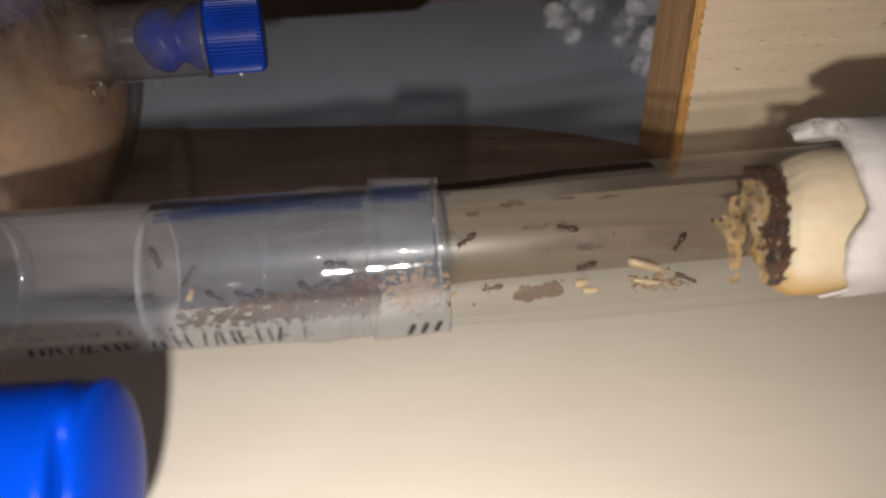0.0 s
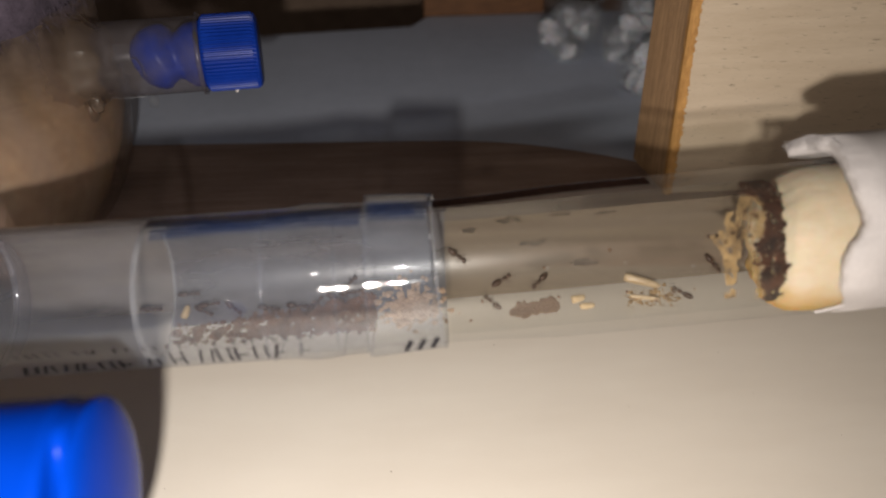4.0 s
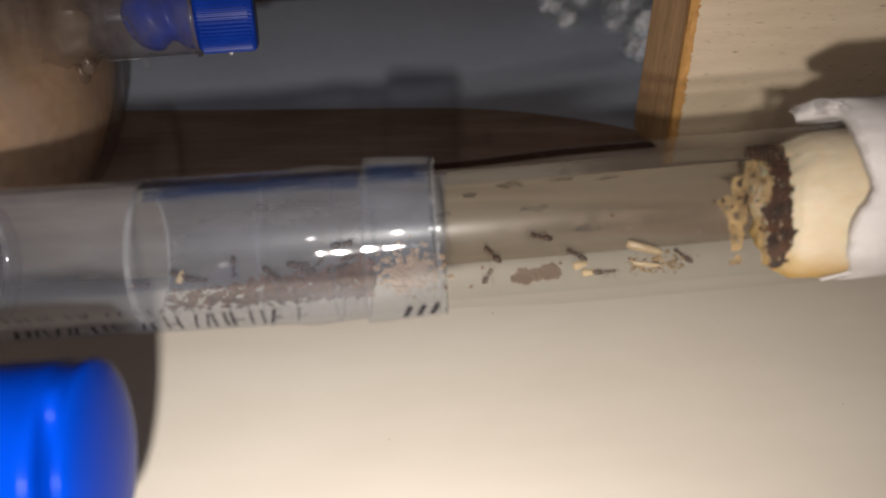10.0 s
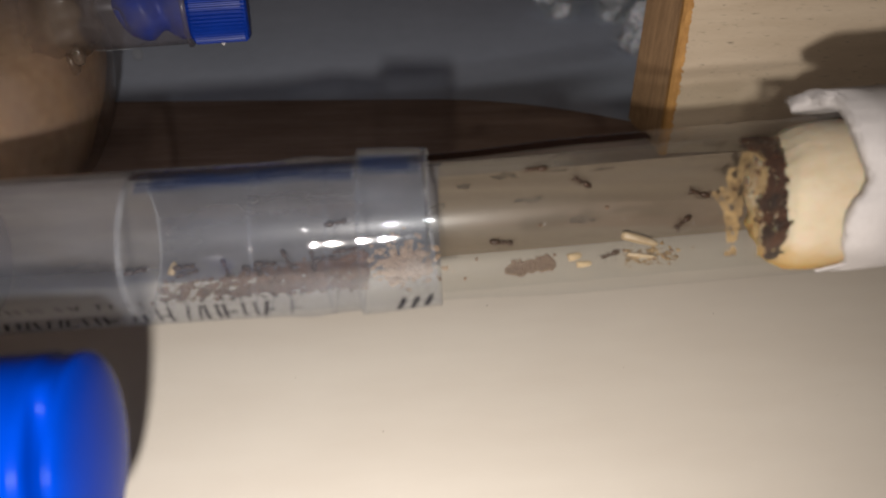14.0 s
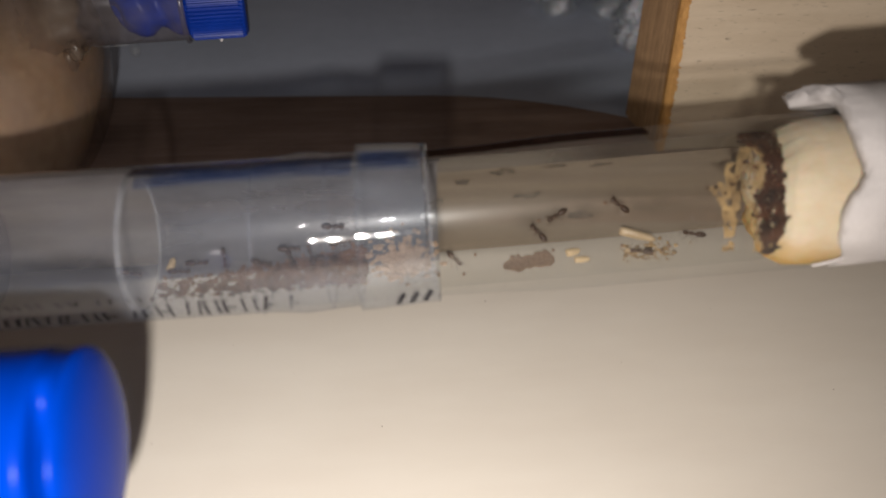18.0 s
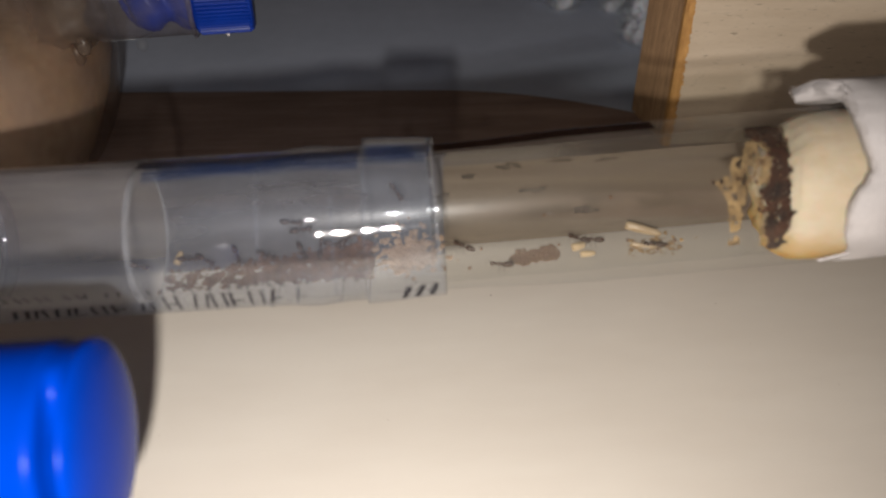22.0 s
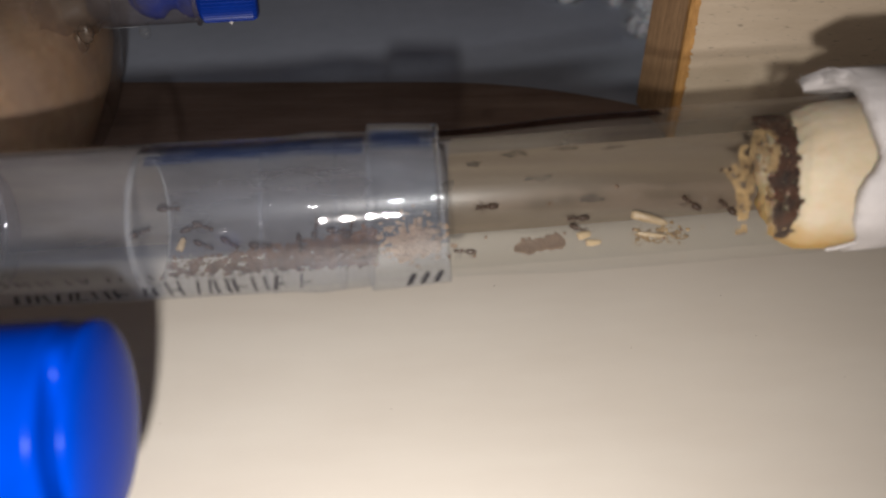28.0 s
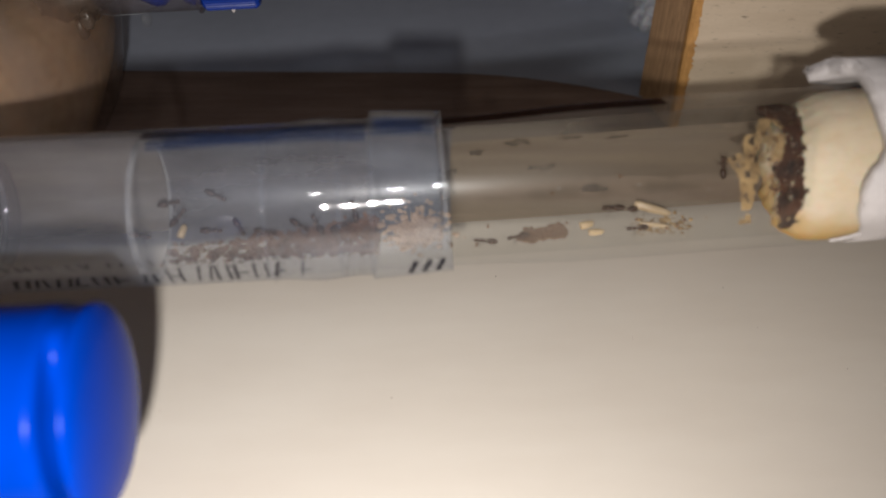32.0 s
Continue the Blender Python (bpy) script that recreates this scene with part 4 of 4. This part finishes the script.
def build_tufts():
    rng = random.Random(21)
    top = SHELF_Z + 0.00012
    for x, y, n, sx, sy, h, lean in ((0.0400, 0.1215, 6, 0.0034, 0.0040, 0.0090, -0.1), (0.0492, 0.1135, 5, 0.0010, 0.0030, 0.0130, 0.5), (0.0502, 0.0925, 4, 0.0007, 0.0012, 0.0095, 0.2)):
        tuft = tagged(empty("cotton_tuft", x, y, top), "loose white cotton wool tuft lying on the grey sheet", "cotton tuft", "cotton tufts")
        wads = []
        for i in range(n):
            r = rng.uniform(0.0028, 0.0042)
            z = 0.55 * r + (h - r) * i / (n - 1)
            wads.append((Vector((rng.gauss(0, sx) + lean * z, rng.gauss(0, sy) + 0.4 * z, z)), r))
        bm = bmesh.new()
        for o, r in wads:
            start = len(bm.verts)
            blob(bm, o, (0.8 * r, 0.7 * r, 0.8 * r), rng, 0.0, 4)
            bm.verts.ensure_lookup_table()
            for v in bm.verts[start:]:
                v.co += (v.co - o) * (0.7 * noise.noise((v.co + o) * 330) + 0.2 * noise.noise(v.co * 1100))
                v.co.z = max(v.co.z, 0.00002)
        part("wad", bm, M_WOOL, tuft)
        bm = bmesh.new()
        for o, r in wads:
            for _ in range(2200):
                p = o + Vector((rng.gauss(0, 0.55), rng.gauss(0, 0.55), rng.gauss(0, 0.55))) * r
                q = p + Vector((rng.gauss(0, 0.0009), rng.gauss(0, 0.0009), rng.gauss(0, 0.0009)))
                p.z, q.z = max(p.z, 0.00005), max(q.z, 0.00005)
                hair(bm, p, q, 0.000032, rng)
        tagged(part("fluff", bm, M_WOOL, tuft), kind="stuff")
    bm = bmesh.new()
    box(bm, (0.0040, 0.1550, SHELF_Z), (0.0385, 0.1700, SHELF_Z + 0.014), 0.0004)
    tagged(part("wooden_rail", bm, M_RAIL, smooth=False), "red-brown wooden rail lying behind the grey sheet", "rail")


build_tufts()


# ---- husks and grains lying in the tube ----
def build_litter():
    rng = random.Random(31)
    for name, x, a, l, r, h, m, label in (
            ("straw_husk", 0.0238, -66, 0.0042, 0.00055, -22, M_HUSK, "hollow straw-coloured husk lying in the tube"),
            ("straw_husk", 0.0236, -86, 0.0034, 0.00028, -14, M_HUSK, "small straw-coloured husk lying in the tube"),
            ("yellow_grain", 0.0160, -80, 0.0017, 0.00048, 10, M_PALE, "pale yellow grain lying beside the crumbs"),
            ("yellow_grain", 0.0168, -92, 0.0018, 0.0004, 0, M_PALE, "pale yellow grain lying beside the crumbs"),
            ("pale_pupa", -0.0298, -58, 0.0017, 0.00042, 75, M_PALE, "pale cream ant pupa beside the debris bed")):
        ob = tagged(empty(name), label, name.split("_")[1])
        ob.matrix_basis = wall_pose(x, a, h)
        bm = bmesh.new()
        turn = Matrix.Translation((-l / 2, 0, r)) @ Euler((0, radians(90), 0)).to_matrix().to_4x4()
        lathe(bm, [(r * 0.75, 0.0), (r, l * 0.1), (r * 1.05, l * 0.45), (r * 0.8, l * 0.85), (r * 0.35, l)], turn, 14)
        for v in bm.verts:
            v.co += Vector((noise.noise(v.co * 1500), noise.noise(v.co * 1500 + Vector((3, 0, 0))), noise.noise(v.co * 1500 + Vector((0, 5, 0))))) * r * 0.25
        part("skin", bm, m, ob)
    for x, a in ((0.0126, -40), (0.0205, -28), (0.0049, -70), (0.0262, -86), (0.0248, -90), (0.0272, -80), (0.0139, -72), (0.0005, -92), (0.0033, -95), (0.0219, -74)):
        p, n = on_wall(x, a)
        bm = bmesh.new()
        blob(bm, (0, 0, 0), (0.0003, 0.00025, 0.0002), rng, 0.3, 1)
        ob = tagged(part("speck", bm, M_CRUMB, smooth=False), "tiny brown speck on the inside of the glass", "speck", "specks")
        ob.location = p + n * 0.0001


def wall_pose(x, a, h, r=0.0068):
    """A pose on the tube's inside: x metres along, a degrees round, heading h from the tube's line; z points inwards."""
    p, n = on_wall(x, a, r)
    t = (axis(x + 0.001) - axis(x)).normalized()
    u = Vector((0, -math.sin(radians(a)), math.cos(radians(a))))
    f = t * math.cos(radians(h)) + u * math.sin(radians(h))
    f = (f - n * f.dot(n)).normalized()
    m = Matrix((f, n.cross(f), n)).transposed().to_4x4()
    m.translation = p
    return m


build_litter()


def build_floor_specks():
    rng = random.Random(77)
    bm = bmesh.new()
    for _ in range(16):
        blob(bm, (rng.uniform(-0.035, 0.06), rng.uniform(-0.012, 0.03), FLOOR_Z), (rng.uniform(0.00004, 0.0001),) * 3, rng, 0.3, 1)
    tagged(part("floor_specks", bm, M_FRASS, smooth=False), "tiny dark specks scattered on the painted board", "specks", kind="stuff")


build_floor_specks()


# ---- ants ----
def build_ant():
    ant = tagged(empty("ant"), "small glossy dark brown ant walking inside the tube", "ant", "ants in the tube")

    def ball(name, cx, cz, rx, ry, rz, sub=2):
        bm = bmesh.new()
        bmesh.ops.create_icosphere(bm, subdivisions=sub, radius=1.0)
        for v in bm.verts:
            k = 1 + 0.12 * v.co.x
            v.co = Vector((cx + v.co.x * rx, v.co.y * ry * k, cz + v.co.z * rz * k))
        return part(name, bm, M_ANT, ant)

    ball("gaster", -0.00096, 0.00054, 0.00066, 0.00036, 0.00035)
    ball("petiole", -0.00030, 0.00048, 0.00014, 0.00010, 0.00016, 1)
    ball("thorax", 0.00012, 0.00058, 0.00042, 0.00021, 0.00022)
    ball("head", 0.00078, 0.00060, 0.00033, 0.00029, 0.00022)

    def limb(name, pts, w):
        bm = bmesh.new()
        hip = Vector(pts[0])
        pts = [Vector(p) - hip for p in pts]
        prev = None
        for i, p in enumerate(pts):
            d = (pts[min(i + 1, len(pts) - 1)] - pts[max(i - 1, 0)]).normalized()
            s = d.cross(Vector((0, 0, 1))).normalized() * w
            u = d.cross(s)
            cur = [bm.verts.new(p + q) for q in (s, u, -s, -u)]
            if prev:
                for k in range(4):
                    bm.faces.new((prev[k], prev[(k + 1) % 4], cur[(k + 1) % 4], cur[k]))
            prev = cur
        part(name, bm, M_ANT, ant).location = hip

    for side in (-1, 1):
        for x0, xk, xf in ((0.00032, 0.00055, 0.00085), (0.0001, 0.00012, 0.00015), (-0.0001, -0.0004, -0.0008)):
            limb("leg", [(x0, side * 0.00015, 0.00045), (xk, side * 0.00048, 0.0007), (xf, side * 0.00068, 0.00002)], 0.000028)
        limb("antenna", [(0.00100, side * 0.00012, 0.0007), (0.00125, side * 0.00042, 0.00095), (0.00152, side * 0.0003, 0.0006)], 0.000024)
    return ant


ants = [build_ant()]
ants += [copy_thing(ants[0], Matrix()) for _ in range(16)]


def creep(ant, rows):
    """Keys an ant's way over the tube's inside: seconds, millimetres along the tube, degrees round it, heading."""
    walk(ant, [(t, wall_pose((x + 0.022 * max(x, 0)) * MM, a - 3, h)) for t, x, a, h in rows])
    legs = [o for o in ant.children if o.name.startswith("leg")]
    for i, leg in enumerate(legs):
        hip, swing = leg.location.copy(), 16 if i % 2 else -16
        walk(leg, [(0.4 * k, pose(*hip, 0, 0, swing * (-1) ** k)) for k in range(81)])


def motions():
    line = iter(ants)
    creep(next(line), [(0, 2.7, -18, 212), (0.5, 0.8, -9, 268), (1, 0.4, -7, 259), (1.5, 2.8, -12, 305), (3, 0.8, -15, 315), (5.5, 5.2, -38, 336), (6, 2.9, -52, 406), (7, 4.4, -75, 401), (7.5, 3.0, -75, 390), (8, 2.4, -93, 320), (8.5, 3.3, -87, 390), (9, 1.1, -94, 352), (10, 5.3, -81, 422), (10.5, 2.9, -58, 484), (11.5, 5.5, -97, 532), (12, 3.6, -88, 518), (12.5, 3.1, -61, 553), (13, 2.6, -35, 588), (13.5, 6.9, -1, 564), (14, 11.2, 33, 540), (14.5, 7.9, 60, 544), (16, 11.9, 26, 532), (17.5, 15.8, -8, 519), (18, 14.2, -34, 566), (18.5, 12.8, -31, 530), (19, 7.2, -6, 509), (20, -3.0, -50, 520), (21.2, -3.0, -80, 525), (22, 6.5, -97, 531), (22.5, 5.0, -86, 548), (24.5, 5.2, -74, 478), (27.5, 2.2, -87, 548), (28, 2.0, -89, 534), (30, 4.0, -93, 533), (32, 4.0, -93, 533)])
    creep(next(line), [(0, 14.4, -13, 164), (0.5, 7.0, -57, 185), (1, 13.6, -49, 190), (1.5, 3.0, -53, 175), (2, 11.8, -54, 231), (2.5, 11.5, -53, 226), (3, 4.7, -97, 171), (3.5, 4.4, -83, 124), (6, 19.9, -54, 175), (6.5, 20.2, -60, 163), (7, 17.8, -53, 175), (7.5, 16.1, -50, 165), (8, 11.2, -40, 140), (8.5, 9.6, -52, 159), (9, 10.7, -52, 149), (9.5, 13.5, -57, 159), (10, 15.3, -63, 146), (10.5, 18.4, -51, 175), (11, 27.3, -20, 196), (11.5, 29.9, -19, 170), (12, 30.3, -25, 151), (12.5, 29.9, 10, 127), (13, 29.5, 44, 102), (13.5, 23.1, 60, 172), (13.8333, 18.7, 26, 153), (14.1667, 14.3, -9, 135), (14.5, 9.9, -43, 116), (16.5, 8.3, -57, 186), (17, 14.4, -61, 158), (17.5, 14.1, -57, 148), (18, 12.0, -49, 129), (18.5, 11.0, -43, 130), (19, 9.8, -39, 97), (19.5, 4.5, -56, 167), (20, 2.6, -61, 175), (20.5, 2.5, -74, 241), (21, 2.6, -73, 175), (21.5, 2.8, -68, 175), (22, 2.7, -64, 153), (25.5, 1.1, -21, 191), (29, 5.9, -52, 171), (30, 5.7, -73, 156), (30.5, 7.9, -44, 180), (31, 11.2, -47, 204), (31.5, 19.1, -51, 200), (32, 18.7, -59, 180)])
    creep(next(line), [(0, 27.4, -41, 231), (0.5, 21.9, -35, 170), (1.5, 32.3, -13, 191), (2, 29.3, -8, 137), (2.5, 26.6, 26, 170), (2.75, 22.6, -2, 185), (3, 18.6, -29, 201), (3.25, 22.8, -55, 166), (3.5, 27.1, -82, 131), (5.5, 27.2, -83, 142), (6, 27.0, -84, 114), (6.5, 27.0, -81, 122), (7, 26.6, -76, 126), (7.5, 26.6, -74, 127), (8, 26.8, -76, 126), (8.5, 26.8, -76, 126), (9, 26.8, -75, 133), (9.5, 27.0, -75, 133), (10, 27.1, -76, 126), (10.5, 27.3, -75, 110), (11, 27.2, -73, 106), (11.5, 27.5, -74, 100), (12, 27.4, -71, 102), (12.5, 27.5, -71, 93), (13, 27.4, -73, 101), (13.5, 27.2, -75, 91), (13.75, 28.8, -46, 126), (14, 30.3, -18, 161), (14.5, 31.0, -9, 155), (16.75, 29.8, -47, 164), (19, 28.6, -84, 173), (19.5, 27.7, -93, 188), (20, 27.2, -94, 180), (20.5, 27.0, -94, 180), (21, 23.1, -91, 163), (21.5, 17.3, -95, 171), (22, 23.8, -85, 173), (23, 20.5, -77, 160), (24.5, 21.6, -66, 168), (25, 19.7, -78, 174), (25.5, 19.3, -63, 175), (27.5, 17.5, -48, 175), (28, 28.1, -48, 139), (28.5, 27.3, -92, 189), (29, 22.3, -91, 173), (32, 20.7, -90, 189)])
    creep(next(line), [(0, 16.3, -58, 196), (0.5, 14.4, -57, 185), (1, 14.5, -62, 163), (1.5, 12.5, -51, 233), (2, 15.2, -84, 165), (2.5, 27.8, -87, 132), (3, 11.5, -53, 202), (3.5, 11.5, -53, 221), (5.5, 9.4, -50, 226), (6.5, 5.8, -93, 189), (7, 5.3, -92, 189), (7.5, 5.4, -91, 173), (8, 5.7, -86, 173), (8.5, 3.5, -56, 196), (9, 6.0, -57, 196), (9.5, 5.9, -55, 186), (10, 11.5, -40, 165), (11.5, 8.3, -56, 202), (12, 16.0, -73, 214), (12.5, 14.9, -82, 216), (13, 17.3, -93, 153), (13.5, 18.7, -82, 166), (14, 19.4, -80, 205), (14.5, 17.6, -78, 209), (16.5, 22.5, -87, 201), (17, 23.5, -88, 172), (17.5, 24.7, -88, 172), (18, 22.9, -86, 172), (18.5, 21.7, -86, 200), (19, 21.2, -86, 173), (19.5, 19.7, -87, 140), (20, 17.2, -83, 144), (20.5, 16.5, -79, 187), (21, 15.8, -74, 174), (21.5, 15.8, -71, 149), (23, 15.3, -60, 175), (23.5, 15.4, -63, 146), (24, 17.0, -65, 151), (24.5, 18.5, -67, 150), (25, 17.1, -62, 135), (25.5, 16.1, -74, 148), (27.5, 17.6, -62, 158), (28, 15.1, -56, 181), (28.5, 14.0, -55, 175), (29.5, 15.2, -95, 172), (30.5, 9.0, -97, 190), (31, 7.7, -100, 190), (32, 7.6, -90, 200)])
    creep(next(line), [(0, 27.4, -87, -49), (0.5, 27.7, -87, -49), (1, 27.3, -86, -41), (1.5, 27.7, -89, -8), (2, 27.2, -86, -48), (2.5, 30.7, -86, 13), (3, 27.2, -85, -47), (3.5, 32.3, -49, -69), (5.5, 28.9, -64, -6), (6, 29.3, -61, -6), (6.5, 28.6, -54, -33), (7, 35.2, -38, -33), (8.2, 35.5, -42, -70), (9.4, 35.0, -46, -80), (10, 18.2, -93, 0), (10.5, 18.0, -59, 6), (11, 17.6, -66, -5), (11.5, 17.1, -61, 42), (12, 16.8, -94, -8), (12.5, 18.0, -88, -60), (13, 18.9, -80, -107), (13.5, 19.0, -49, -94), (14, 28.3, -49, -144), (14.5, 29.4, -49, -180), (16.5, 27.3, -28, -250), (17, 25.5, -27, -214), (19, 18.6, -43, -230), (19.5, 18.1, -75, -160), (20, 17.8, -71, -163), (20.5, 17.9, -74, -157), (21, 17.9, -71, -168), (21.5, 17.3, -73, -162), (22, 17.2, -70, -186), (22.5, 18.9, -63, -203), (23, 20.0, -64, -185), (23.5, 21.6, -62, -185), (24, 23.8, -69, -198), (27.5, 34.5, -76, -243), (28, 32.1, -56, -230), (28.5, 32.8, -48, -284), (29, 32.1, -41, -245), (29.5, 31.6, -22, -265), (32, 31.6, -22, -265)])
    creep(next(line), [(0, 5.3, -75, 193), (0.5, 5.3, -75, 193), (1, 2.3, -82, 136), (1.5, 2.4, -89, 158), (2, 3.0, -61, 175), (2.5, 2.7, -77, 161), (3, 1.3, -74, 120), (3.5, 6.3, -58, 50), (5.5, 8.9, -15, -5), (6, 11.7, 17, -75), (6.5, 4.6, 15, -145), (7, 9.6, -31, -185), (7.5, 9.9, -54, -201), (8, 10.1, -57, -196), (8.5, 5.8, -83, -241), (9, 6.6, -75, -311), (9.5, 6.1, -77, -300), (10, 5.9, -54, -230), (10.5, 5.3, -57, -246), (11, 4.3, -52, -316), (11.5, 5.1, -45, -386), (12, 8.7, -56, -370), (12.5, 8.7, -56, -376), (13, 8.7, -55, -370), (13.5, 8.4, -52, -370), (14, 7.9, -53, -370), (14.5, 7.6, -54, -365), (16.5, 2.6, -68, -419), (17, 1.8, -87, -367), (17.5, 2.1, -74, -401), (18, 2.5, -74, -416), (18.5, 2.8, -72, -420), (18.75, 2.9, -31, -427), (19, 3.1, 10, -435), (19.6, -3.5, 5, -400), (22, -4.5, 0, -420), (24.4, -3.0, -2, -440), (25, 5.8, -9, -423), (26.25, 10.0, -39, -444), (27.5, 14.2, -70, -465), (28, 15.5, -71, -395), (28.5, 15.5, -71, -365), (29, 17.3, -58, -323), (29.5, 19.8, -63, -376), (30, 20.3, -63, -376), (31, 21.5, -31, -363), (32, 22.0, -61, -353)])
    creep(next(line), [(0, -29.9, -33, 56), (2, -29.9, -33, 56), (3.5, -29.3, -54, -4), (5.5, -11.5, -22, 52), (6, -9.8, -28, 37), (8, -14.3, -30, -4), (9, -14.0, -33, -4), (11, -18.3, -65, -4), (13, -18.4, -57, -4), (14.5, -19.3, -58, -4), (17, -18.7, -66, -4), (19, -14.0, -30, -4), (21, -14.7, -34, 16), (23, -19.2, -17, -35), (25, -22.1, -54, -4), (28, -28.5, -38, 17), (30, -30.3, -41, 17), (32, -30.2, -39, 48)])
    creep(next(line), [(0, -12.5, -32, -4), (2, -12.5, -32, -4), (2.5, -12.3, -32, -4), (3, -11.8, -37, 16), (5.5, -9.4, -23, 57), (6, -9.5, -10, 58), (8, -9.0, -28, 47), (9, -9.7, -25, 6), (11, -11.8, -39, 6), (13, -11.7, -17, 12), (14.5, -10.7, -19, 6), (17, -10.9, -35, 6), (19, -11.3, -18, -14), (21, -12.8, -35, 6), (23, -17.3, -30, -4), (25, -16.7, -19, -35), (28, -27.2, -38, -23), (30, -25.0, -61, -3), (32, -25.8, -20, -29)])
    creep(next(line), [(0, -35.4, -57, -4), (2, -35.4, -57, -4), (2.5, -32.8, -46, 32), (3, -35.5, -49, -4), (5.5, -30.2, -51, -4), (6, -34.0, -63, -4), (8, -29.6, -51, -4), (9, -34.1, -63, -4), (11, -34.3, -62, -4), (13, -34.1, -57, 41), (14.5, -33.7, -56, -4), (17, -34.0, -63, -4), (19, -34.1, -63, -24), (21, -34.2, -64, -4), (23, -34.0, -61, -33), (25, -34.3, -56, -4), (28, -34.4, -40, 17), (30, -34.8, -53, -3), (32, -34.3, -59, -13)])
    creep(next(line), [(0, -33.7, -15, -69), (3, -33.7, -15, -69), (3.5, -31.6, -23, 1), (5.5, -21.7, -62, -4), (6, -18.7, -58, -4), (9, -29.6, -51, -41), (11, -29.5, -59, -4), (13, -27.9, -54, -4), (14.5, -28.5, -56, 7), (17, -28.4, -66, -4), (19, -28.9, -62, -4), (21, -28.7, -61, -4), (23, -28.5, -56, -4), (25, -29.3, -59, -4), (28, -30.9, -17, -3), (30, -31.6, -46, -3), (32, -31.1, -25, 7)])

    crowd = random.Random(55)
    for x, a in ((-27.0, -60), (-23.5, -57), (-20.0, -61), (-16.5, -57), (-14.0, -52), (-11.8, -56), (-10.2, -47)):
        h, rows = crowd.uniform(-40, 40), []
        for k in range(17):
            rows.append((2.0 * k, x + crowd.gauss(0, 0.5), a + crowd.gauss(0, 2.5), h))
            h += crowd.uniform(-35, 35)
        creep(next(line), rows)


motions()
